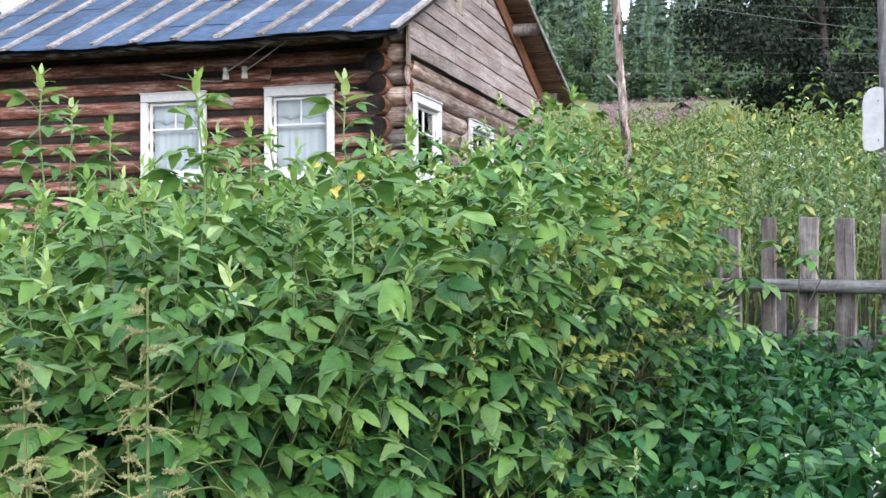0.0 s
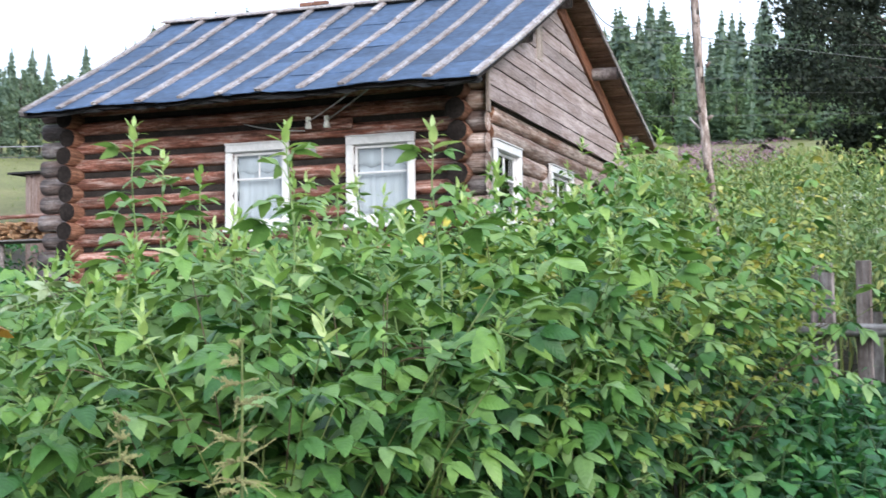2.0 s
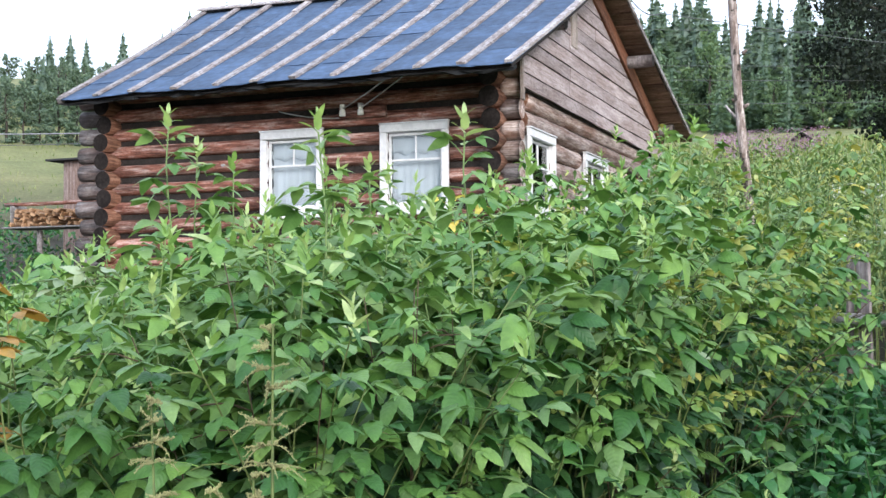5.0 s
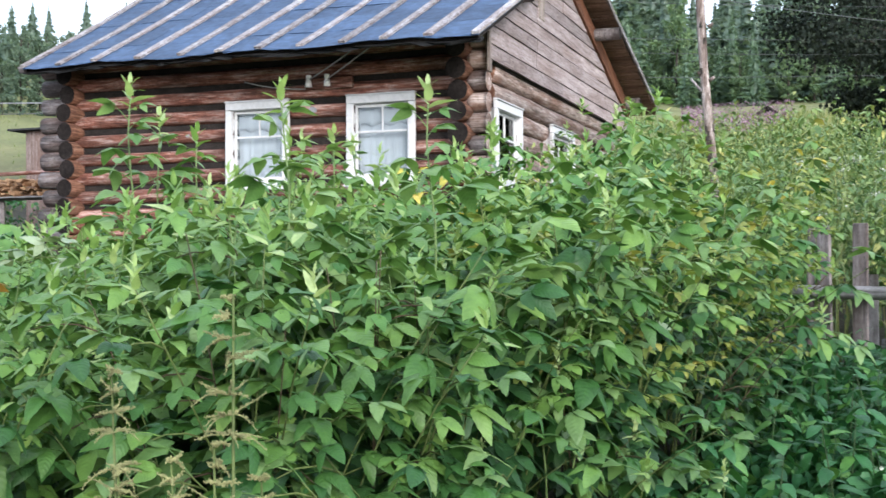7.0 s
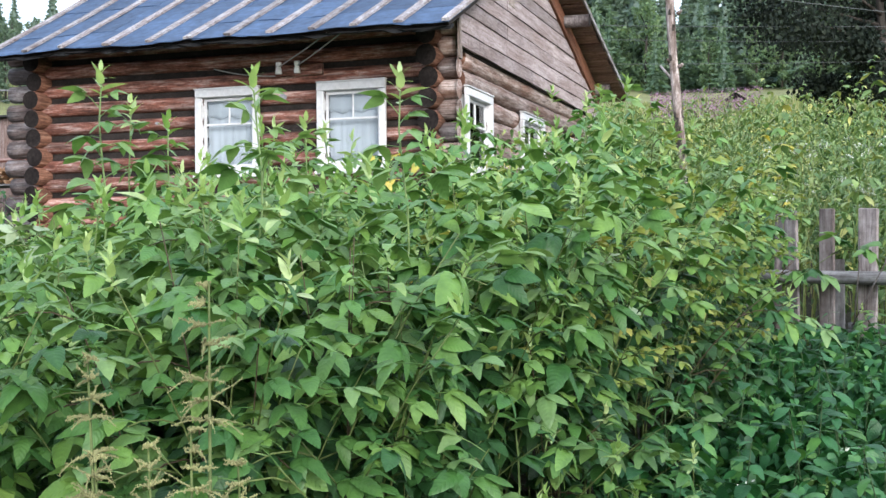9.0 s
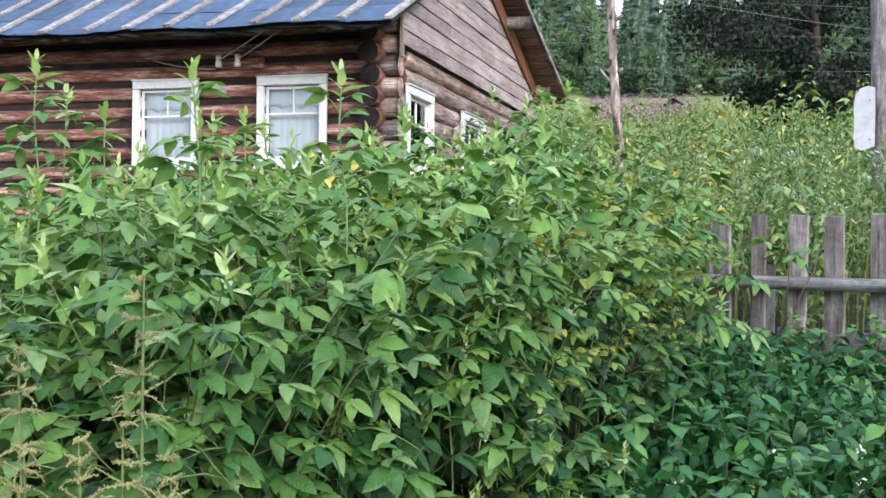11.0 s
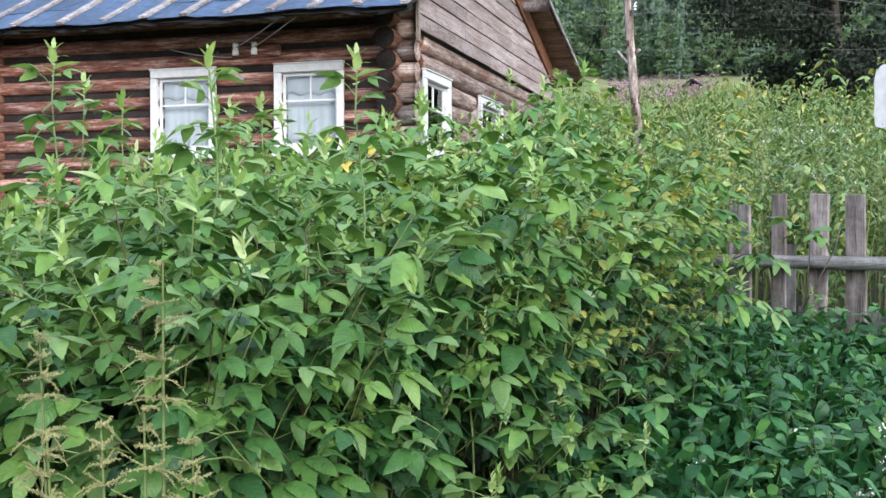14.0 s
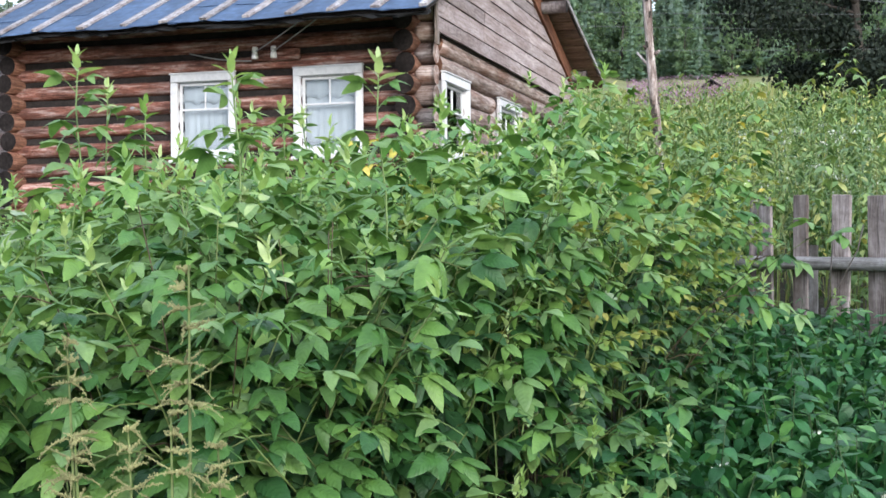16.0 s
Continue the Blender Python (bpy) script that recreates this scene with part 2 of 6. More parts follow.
M_BATTEN = wood("roof_batten_wood", (0.2, 0.165, 0.165), (0.36, 0.335, 0.345), (0.56, 0.55, 0.58), 1, stain=(0.2, 0.15, 0.135), stain_amount=0.65, spread=0.17, grain=16)
M_PICKET = wood("picket_wood", (0.13, 0.105, 0.105), (0.3, 0.26, 0.26), (0.48, 0.43, 0.435), 2, stain=(0.1, 0.075, 0.065), stain_amount=0.7, grain=16, spread=0.16)
M_RAIL = wood("rail_wood", (0.16, 0.15, 0.145), (0.32, 0.31, 0.315), (0.46, 0.455, 0.47), 0, stain=(0.1, 0.09, 0.085), stain_amount=0.55, grain=16, spread=0.18)
M_POLE = wood("pole_wood", (0.075, 0.05, 0.042), (0.25, 0.2, 0.185), (0.56, 0.5, 0.48), 2, stain=(0.1, 0.065, 0.05), stain_amount=0.8, grain=12, spread=0.14)
M_POSTG = wood("grey_post_wood", (0.11, 0.095, 0.1), (0.3, 0.275, 0.285), (0.56, 0.52, 0.53), 2, stain=(0.13, 0.1, 0.09), stain_amount=0.6, grain=11, spread=0.16)
M_FELT = plain("roofing_felt", (0.058, 0.1, 0.185), 0.75, 0.32, 9, spec=0.35, bumped=0.25, dist=0.01, each=0.14)
M_EDGE = plain("shaded_felt_edge", (0.013, 0.013, 0.014), 0.9, 0.4, 20)
M_WHITE = plain("white_window_paint", (0.68, 0.68, 0.705), 0.55, 0.12, 18, spec=0.4, bumped=0.2, dist=0.002)
M_CURTAIN = plain("white_curtain", (0.5, 0.54, 0.6), 0.9, 0.12, 8, bumped=0.2)
M_DARKROOM = plain("dim_room_wall", (0.16, 0.14, 0.13), 0.9, 0.2, 4)
M_PORCELAIN = plain("white_porcelain", (0.9, 0.9, 0.9), 0.25, 0.05, 10, spec=0.5, bumped=0)
M_WIRE = plain("grey_wire", (0.12, 0.13, 0.135), 0.5, 0.1, 10, bumped=0)
M_CABLE = plain("pale_cable", (0.42, 0.42, 0.43), 0.5, 0.1, 10, bumped=0)
M_DWIRE = plain("dark_wire", (0.09, 0.08, 0.075), 0.6, 0.1, 10, bumped=0)
M_SHEET = plain("whitewashed_sheet", (0.34, 0.34, 0.37), 0.8, 0.25, 14)
M_WHITEWASH = plain("chipped_whitewash", (0.44, 0.45, 0.5), 0.85, 0.16, 9, bumped=0.5, dist=0.006)
M_BRICK = plain("red_brick", (0.2, 0.1, 0.075), 0.9, 0.4, 30)
M_MORTAR = plain("mortar", (0.4, 0.38, 0.35), 0.95, 0.2, 30)
M_CUT = wood("split_wood", (0.2, 0.105, 0.055), (0.48, 0.28, 0.155), (0.68, 0.49, 0.32), 1, stain=(0.1, 0.06, 0.04), stain_amount=0.6, grain=22)
M_SHED = wood("shed_board", (0.1, 0.075, 0.07), (0.2, 0.155, 0.145), (0.31, 0.255, 0.24), 2, stain=(0.15, 0.07, 0.045), stain_amount=0.5)
M_DARKROOF = plain("dark_roofing", (0.04, 0.04, 0.042), 0.9, 0.3, 12)


def glass():
    m, n, l, b = material("window_glass")
    fr, tp, gl, mx = (n.new(k) for k in ("ShaderNodeFresnel", "ShaderNodeBsdfTransparent", "ShaderNodeBsdfGlossy", "ShaderNodeMixShader"))
    fr.inputs[0].default_value = 1.5
    tp.inputs[0].default_value = (0.93, 0.95, 0.95, 1)
    gl.inputs["Roughness"].default_value = 0.03
    l.new(fr.outputs[0], mx.inputs[0])
    l.new(tp.outputs[0], mx.inputs[1])
    l.new(gl.outputs[0], mx.inputs[2])
    l.new(mx.outputs[0], n["Material Output"].inputs[0])
    return m


M_GLASS = glass()


def ground_material():
    m, n, l, b = material("meadow_ground")
    t, t2 = noise_tex(n, l, 0.35, 6), noise_tex(n, l, 9, 4)
    c = ramp(n, [(0.3, (0.13, 0.15, 0.06)), (0.55, (0.215, 0.225, 0.1)), (0.75, (0.3, 0.29, 0.145))])
    l.new(t.outputs[0], c.inputs[0])
    c2 = ramp(n, [(0.3, (0.6, 0.58, 0.5)), (0.7, (1.1, 1.1, 1.0))])
    l.new(t2.outputs[0], c2.inputs[0])
    meadow = mixrgb(n, l, "MULTIPLY", 1.0, c.outputs[0], c2.outputs[0])
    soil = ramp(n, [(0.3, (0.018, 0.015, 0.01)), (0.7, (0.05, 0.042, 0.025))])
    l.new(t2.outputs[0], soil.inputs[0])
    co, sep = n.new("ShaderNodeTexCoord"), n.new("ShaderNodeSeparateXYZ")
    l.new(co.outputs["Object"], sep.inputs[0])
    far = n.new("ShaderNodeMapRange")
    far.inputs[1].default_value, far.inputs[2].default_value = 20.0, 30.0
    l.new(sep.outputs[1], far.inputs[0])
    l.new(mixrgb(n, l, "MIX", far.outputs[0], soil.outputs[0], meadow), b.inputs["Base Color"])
    b.inputs["Roughness"].default_value = 0.95
    bump(n, l, b, t2.outputs[0], 0.6, 0.05)
    return m


M_GROUND = ground_material()

# ---- mesh helpers ----


def mesh_from(name, verts, faces, mats, index=None, smooth=False, uv=None):
    me = bpy.data.meshes.new(name)
    me.from_pydata([tuple(v) for v in verts], [], [tuple(f) for f in faces])
    for k in mats if isinstance(mats, (list, tuple)) else [mats]:
        me.materials.append(k)
    if index is not None:
        me.polygons.foreach_set("material_index", index)
    if smooth:
        me.polygons.foreach_set("use_smooth", [True] * len(me.polygons))
    if uv is not None:
        lay = me.uv_layers.new(name="UVMap")
        loops = np.empty(len(me.loops), np.int32)
        me.loops.foreach_get("vertex_index", loops)
        lay.data.foreach_set("uv", np.asarray(uv, np.float32)[loops].ravel())
    me.update()
    return me


def mesh_quads(name, verts, quads, mat, uv=None, smooth=True):
    """A large mesh of quads from arrays."""
    me = bpy.data.meshes.new(name)
    nv, nq = len(verts), len(quads)
    me.vertices.add(nv)
    me.vertices.foreach_set("co", np.asarray(verts, np.float32).ravel())
    me.loops.add(nq * 4)
    me.loops.foreach_set("vertex_index", np.asarray(quads, np.int32).ravel())
    me.polygons.add(nq)
    me.polygons.foreach_set("loop_start", np.arange(0, nq * 4, 4, dtype=np.int32))
    me.materials.append(mat)
    if uv is not None:
        lay = me.uv_layers.new(name="UVMap")
        lay.data.foreach_set("uv", np.asarray(uv, np.float32)[np.asarray(quads).ravel()].ravel())
    me.update(calc_edges=True)
    if smooth:
        me.polygons.foreach_set("use_smooth", np.ones(nq, dtype=bool))
    return me


def put(name, me, parent=None, m=None, label=""):
    ob = new(name, me)
    if parent is not None:
        ob.parent = parent
    if m is not None:
        ob.matrix_local = m if parent is not None else m
    return tagged(ob, label)


def part(name, bm, mat, parent, label="", smooth=False):
    me = bpy.data.meshes.new(name)
    bm.to_mesh(me)
    bm.free()
    for k in mat if isinstance(mat, (list, tuple)) else [mat]:
        me.materials.append(k)
    if smooth:
        me.polygons.foreach_set("use_smooth", [True] * len(me.polygons))
    return put(name, me, parent, None, label)


def thing(name, label, category, group="", kind="", at=None):
    ob = new(name)
    ob.empty_display_size = 0.1
    if at is not None:
        ob.matrix_world = at
    return tagged(ob, label, category, group, kind)


def box(bm, lo, hi, bevel=0.0, m=None, jitter=0.0, rr=R):
    c = [(a + b) / 2 for a, b in zip(lo, hi)]
    s = [abs(b - a) for a, b in zip(lo, hi)]
    made = bmesh.ops.create_cube(bm, size=1, matrix=Matrix.Translation(c) @ Matrix.Diagonal((*s, 1)))["verts"]
    if jitter:
        for v in made:
            v.co += Vector((rr.uniform(-1, 1), rr.uniform(-1, 1), rr.uniform(-1, 1))) * jitter
    if m is not None:
        bmesh.ops.transform(bm, matrix=m, verts=made)
    if bevel:
        edges = {e for v in made for e in v.link_edges}
        bmesh.ops.bevel(bm, geom=list(edges), offset=bevel, segments=1, affect="EDGES", clamp_overlap=True)
    return bm


def board(name, lo, hi, mat, parent, label="", bevel=0.006, jitter=0.006, m=None):
    """A sawn board; its mesh keeps its own middle as origin, so that the grain differs."""
    c = Vector([(a + b) / 2 for a, b in zip(lo, hi)])
    bm = box(bmesh.new(), Vector(lo) - c, Vector(hi) - c, bevel, None, jitter)
    ob = part(name, bm, mat, parent, label)
    ob.matrix_local = Matrix.Translation(c) if m is None else m @ Matrix.Translation(c)
    return ob


def tube(points, radii, sides=6, cap=True):
    """Verts and faces of a tapered tube along points."""
    vs, fs = [], []
    pts = [Vector(p) for p in points]
    for k, p in enumerate(pts):
        d = (pts[min(k + 1, len(pts) - 1)] - pts[max(k - 1, 0)]).normalized()
        a = d.orthogonal().normalized() if k == 0 else (a - d * a.dot(d)).normalized()
        b = d.cross(a)
        for s in range(sides):
            w = 2 * math.pi * s / sides
            vs.append(p + (a * math.cos(w) + b * math.sin(w)) * radii[k])
    for k in range(len(pts) - 1):
        for s in range(sides):
            t = (s + 1) % sides
            fs.append((k * sides + s, k * sides + t, (k + 1) * sides + t, (k + 1) * sides + s))
    if cap:
        fs.append(tuple(reversed(range(sides))))
        fs.append(tuple((len(pts) - 1) * sides + s for s in range(sides)))
    return vs, fs


def smooth_tube(name, points, radii, mat, parent=None, sides=6, label=""):
    vs, fs = tube(points, radii, sides)
    return put(name, mesh_from(name, vs, fs, mat, smooth=True), parent, None, label)


def log_piece(name, length, r, mats, parent, m, seed, label="", uneven=1.0, end_index=1):
    """A debarked round log along x from 0 to length, uneven, with its cut ends."""
    rr = random.Random(seed)
    sides, rings = 14, max(4, int(length / 0.35))
    vs, fs, idx = [], [], []
    off = rr.uniform(0, 100)
    for k in range(rings + 1):
        x = length * k / rings
        dy, dz = 0.012 * uneven * noise.noise((x * 0.6, off, 0)), 0.014 * uneven * noise.noise((x * 0.6, off, 9))
        for s in range(sides):
            w = 2 * math.pi * s / sides
            q = r * (1 + 0.05 * uneven * noise.noise((x * 1.3, math.cos(w) + off, math.sin(w))) + 0.03 * (uneven - 1) * noise.noise((x * 5, 3 * math.cos(w) + off, 3 * math.sin(w))))
            vs.append((x, dy + q * math.cos(w), dz + q * math.sin(w)))
    for k in range(rings):
        for s in range(sides):
            t = (s + 1) % sides
            fs.append((k * sides + s, (k + 1) * sides + s, (k + 1) * sides + t, k * sides + t))
            idx.append(0)
    fs.append(tuple(reversed([s for s in range(sides)][::-1])))
    fs.append(tuple(rings * sides + s for s in range(sides)))
    idx += [end_index, end_index]
    me = mesh_from(name, vs, fs, mats, idx)
    me.polygons.foreach_set("use_smooth", [i < len(fs) - 2 for i in range(len(fs))])
    return put(name, me, parent, m, label)


# ---- ground ----


def smoothstep(a, b, v):
    t = np.clip((v - a) / (b - a), 0, 1)
    return t * t * (3 - 2 * t)


def ground_z(x, y):
    x, y = np.asarray(x, float), np.asarray(y, float)
    z = 0.12 * np.clip(y - 1, 0, 24) + 0.165 * np.clip(y - 25, 0, 90) + 0.02 * np.clip(y - 115, 0, 400)
    z = z + 0.13 * np.clip(-12 - x, 0, 90) * smoothstep(8, 30, y) - 0.03 * np.clip(-y, 0, 60)
    return z


def gz(x, y):
    return float(ground_z(x, y))


def axis(fine_lo, fine_hi, step, far_lo, far_hi):
    a = list(np.arange(fine_lo, fine_hi, step))
    lo, s = fine_lo, step
    while lo > far_lo:
        s *= 1.35
        lo -= s
        a.insert(0, lo)
    hi, s = a[-1], step
    while hi < far_hi:
        s *= 1.35
        hi += s
        a.append(hi)
    return np.array(a)


gx, gy = axis(-16, 8, 0.4, -1500, 1500), axis(-2, 30, 0.4, -1200, 1800)
XX, YY = np.meshgrid(gx, gy)
wobble = np.array([[0.05 * noise.noise((x * 0.7, y * 0.7, 3)) + 0.25 * noise.noise((x * 0.05, y * 0.05, 5)) * min(1, abs(y) / 30) for x in gx] for y in gy])
ZZ = ground_z(XX, YY) + wobble
nx = len(gx)
quads = [(j * nx + i, j * nx + i + 1, (j + 1) * nx + i + 1, (j + 1) * nx + i) for j in range(len(gy) - 1) for i in range(nx - 1)]
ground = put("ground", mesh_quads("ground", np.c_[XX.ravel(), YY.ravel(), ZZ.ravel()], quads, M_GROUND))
tagged(ground, "sloping green meadow ground with uneven tufts", "ground", kind="structure")

# ---- log house ----
Y0, XL, XR, YB = 13.14, -10.37, -4.6, 20.95      # wall lines (log middles)
ROW, LOG_R = 0.26, 0.118
FL, FR = Vector((-10.80, 12.45, 4.25)), Vector((-4.0, 11.95, 4.13))      # front eave, its two ends
PL, PR = Vector((-11.0, 16.2, 6.30)), Vector((-3.85, 16.2, 6.21))        # ridge
BL, BR = Vector((-10.9, 21.8, 4.45)), Vector((-3.7, 21.8, 4.42))         # back eave
house = thing("log_house", "old brown log house with blue-grey felt roof and white windows", "house", at=Matrix.Translation((0, 0, 0)))


def roof_front(u, v, lift=0.0):
    """u along the eave from the left, v from the eave up to the ridge."""
    p = FL.lerp(FR, u).lerp(PL.lerp(PR, u), v)
    nrm = (FR - FL).cross(PL - FL).normalized()
    sag = 0.035 * math.sin(math.pi * v) + 0.012 * math.sin(u * 21) * (1 - v)
    return p + nrm * (lift - sag)


def roof_back(u, v, lift=0.0):
    p = PL.lerp(PR, u).lerp(BL.lerp(BR, u), v)
    nrm = (PR - PL).cross(BL - PL).normalized()
    return p - nrm * -lift


def strip(name, fn, u0, u1, v0, v1, lo, hi, nu, nv, mats, parent, label="", wave=0.0, seed=0):
    """A slab on a roof slope between lifts lo and hi, following its sag."""
    vs, fs = [], []
    rr = random.Random(seed)
    for h in (lo, hi):
        for j in range(nv + 1):
            for i in range(nu + 1):
                u, v = u0 + (u1 - u0) * i / nu, v0 + (v1 - v0) * j / nv
                if j == 0 and wave:
                    v += wave * rr.uniform(-1, 1)
                vs.append(fn(u, v, h + (wave * 0.3 * rr.random() if h == hi else 0)))
    w = nu + 1
    half = w * (nv + 1)
    for j in range(nv):
        for i in range(nu):
            a = j * w + i
            fs.append((a, a + w, a + w + 1, a + 1))
            fs.append((half + a, half + a + 1, half + a + w + 1, half + a + w))
    ring = [i for i in range(nu)] + [nu + j * w for j in range(nv)] + [nv * w + nu - i for i in range(nu)] + [(nv - j) * w for j in range(nv)]
    for k, a in enumerate(ring):
        b = ring[(k + 1) % len(ring)]
        fs.append((a, b, half + b, half + a))
    mid = sum(vs, Vector()) / len(vs)
    me = mesh_from(name, [v - mid for v in vs], fs, mats)
    ob = put(name, me, parent, Matrix.Translation(mid), label)
    return ob


# wall logs; openings as (lo, hi, z0, z1)
FRONT_WIN = [(-7.9, -6.96, 2.57, 3.68), (-6.14, -5.2, 2.57, 3.68)]
GABLE_WIN = [(13.17, 14.29, 2.5, 3.56), (15.8, 17.14, 2.5, 3.53), (18.7, 19.95, 2.4, 3.42)]


def spans(lo, hi, z, wins, margin=0.1):
    out, at = [], lo
    for a, b, z0, z1 in wins:
        if z0 - 0.02 < z < z1 + 0.02:
            out.append((at, a + margin))
            at = b - margin
    out.append((at, hi))
    return out


def wall_log(a, b, fixed, z, direction, mats, seed, r=LOG_R, uneven=1.0):
    if direction == "x":
        m = Matrix.Translation((a, fixed, z))
    else:
        m = Matrix.Translation((fixed, a, z)) @ pose(0, 0, 0, 0, 0, 90)
    return log_piece("log", b - a, r, mats, house, m, seed, "", uneven)


seed = 100
for k in range(12):
    z = 1.45 + ROW * k
    lo = XL - 0.56 + R.uniform(-0.05, 0.05)
    hi = XR + 0.28 + R.uniform(-0.04, 0.03)
    for a, b in spans(lo, hi, z, FRONT_WIN):
        seed += 1
        wall_log(a, b, Y0 - 0.03, z, "x", (M_LOG, M_LOGEND), seed, LOG_R * R.uniform(0.7, 0.8))
    wall_log(lo, hi, YB, z, "x", (M_LOG, M_LOGEND), seed + 500)
    log_piece("log_end", 0.5, LOG_R * R.uniform(1.0, 1.1), (M_LOGGREY, M_LOGEND), house, Matrix.Translation((lo - 0.01, Y0 - 0.02, z)), seed + 700, "grey weathered log end")
    log_piece("log_end", 0.24, LOG_R * R.uniform(1.0, 1.1), (M_LOGY if k % 3 else M_LOGGREY, M_LOGY), house, Matrix.Translation((XR + 0.08, Y0 - 0.02, z)), seed + 720, "grey weathered log end")
XG = -4.39     # middle of the gable's own wall logs, which stand out from the corner stubs
for k in range(12):
    z = 1.32 + ROW * k
    seed += 1
    wall_log(Y0 - 0.3 + R.uniform(-0.05, 0.04), Y0 + 0.3, XR, z, "y", (M_LOGCUT, M_LOGEND), seed, 0.127 * R.uniform(0.97, 1.05))
    wall_log(Y0 - 0.3 + R.uniform(-0.05, 0.04), YB + 0.3, XL, z, "y", (M_LOGCUT, M_LOGEND), seed + 300, 0.127 * R.uniform(0.97, 1.05))
    if z < 4.0:
        for a, b in spans(Y0 + 0.17 + R.uniform(-0.03, 0.03), YB + 0.3, z + 0.03, GABLE_WIN):
            seed += 1
            wall_log(a, b, XG, z + 0.03, "y", (M_LOGY, M_LOGCUT), seed, 0.138 * R.uniform(0.93, 1.05), 2.2)
# dark caulking between the logs, set back behind their faces
bm = bmesh.new()
zs = [(1.3, 2.6), (3.64, 4.4)]
for z0, z1 in zs:
    box(bm, (XL, Y0 - 0.04, z0), (XR, Y0 + 0.04, z1))
for a, b in ((XL, -7.86), (-7.0, -6.1), (-5.24, XR)):
    box(bm, (a, Y0 - 0.04, 2.601), (b, Y0 + 0.04, 3.639))
part("front_caulking", bm, M_CAULK_SHADE, house, "black recessed seams")
bm = bmesh.new()
box(bm, (XG - 0.04, Y0 + 0.2, 1.3), (XG + 0.04, YB - 0.05, 2.53))
box(bm, (XG - 0.04, Y0 + 0.2, 3.58), (XG + 0.04, YB - 0.05, 4.02))
for a, b in ((Y0 + 0.2, GABLE_WIN[0][0] + 0.04), (GABLE_WIN[0][1] - 0.04, GABLE_WIN[1][0] + 0.04), (GABLE_WIN[1][1] - 0.04, GABLE_WIN[2][0] + 0.04), (GABLE_WIN[2][1] - 0.04, YB - 0.05)):
    box(bm, (XG - 0.04, a, 2.531), (XG + 0.04, b, 3.579))
part("gable_caulking", bm, M_CAULK_SHADE, house, "black recessed seams")
bm = bmesh.new()
box(bm, (XL - 0.03, Y0, 1.3), (XL + 0.03, YB, 4.4))
box(bm, (XL, YB - 0.03, 1.3), (XR, YB + 0.03, 4.4))
part("rear_caulking", bm, M_CAULK_SHADE, house)
# stone-and-earth footing under the lowest logs
bm = box(bmesh.new(), (XL - 0.1, Y0 - 0.1, 0.9), (XR + 0.1, YB + 0.1, 1.4), 0.03)
part("footing", bm, M_MORTAR, house)


def window(lo, hi, m, rr):
    """A window in its own frame: x across from 0 to w, z up from 0 to h, outer face towards -y."""
    w, h = lo, hi
    t = 0.094
    casing = part("window", box(bmesh.new(), (0, -0.052, h - 0.1), (w, 0.0, h), 0.006, None, 0.004, rr), M_WHITE, house, "white painted window casing with peeling boards")
    for a, b in (((0, -0.05, 0), (t, 0.0, h - 0.103)), ((w - t, -0.05, 0), (w, 0.0, h - 0.103)), ((t + 0.002, -0.048, 0), (w - t - 0.002, 0.0, 0.085))):
        part("casing_board", box(bmesh.new(), a, b, 0.006, None, 0.004, rr), M_WHITE, casing)
    casing.matrix_local = m
    bm = box(bmesh.new(), (-0.008, -0.07, h + 0.002), (w + 0.008, 0.0, h + 0.022), 0.006, None, 0.004, rr)
    part("cornice", bm, M_WHITE, casing)
    bm = box(bmesh.new(), (-0.01, -0.1, -0.045), (w + 0.01, 0.02, -0.003), 0.006, None, 0.003, rr)
    part("sill", bm, M_WHITE, casing)
    # reveal boards close the gap between casing and the logs behind
    for a, b in (((t - 0.03, 0.002, 0.05), (t, 0.2, h - 0.1)), ((w - t, 0.002, 0.05), (w - t + 0.03, 0.2, h - 0.1)), ((t, 0.002, 0.05), (w - t, 0.2, 0.085)), ((t, 0.002, h - 0.105), (w - t, 0.2, h - 0.08))):
        part("reveal_board", box(bmesh.new(), a, b), M_WHITE, casing)
    f = 0.036
    x0, x1, z0, z1 = t + 0.003, w - t - 0.003, 0.09, h - 0.11
    zt = z0 + (z1 - z0) * 0.62
    for name, a, b in (("sash_stile", (x0, 0.02, z0), (x0 + f, 0.055, z1)), ("sash_stile", (x1 - f, 0.02, z0), (x1, 0.055, z1)),
                       ("sash_rail", (x0 + f, 0.022, z1 - f), (x1 - f, 0.053, z1)), ("sash_rail", (x0 + f, 0.022, z0), (x1 - f, 0.053, z0 + f)),
                       ("transom", (x0 + f, 0.018, zt - 0.013), (x1 - f, 0.05, zt + 0.013)), ("mullion", ((x0 + x1) / 2 - 0.01, 0.025, zt + 0.014), ((x0 + x1) / 2 + 0.01, 0.05, z1 - f)),):
        part(name, box(bmesh.new(), a, b, 0.004, None, 0.0, rr), M_WHITE, casing)
    xm = (x0 + x1) / 2
    for a, b in (((x0 + f, z0 + f), (x1 - f, zt - 0.013)), ((x0 + f, zt + 0.013), (xm - 0.01, z1 - f)), ((xm + 0.01, zt + 0.013), (x1 - f, z1 - f))):
        bm = box(bmesh.new(), (a[0], 0.036, a[1]), (b[0], 0.04, b[1]))
        pane = part("pane", bm, M_GLASS, casing, "clear glass pane")
        pane.visible_shadow = False
    return casing


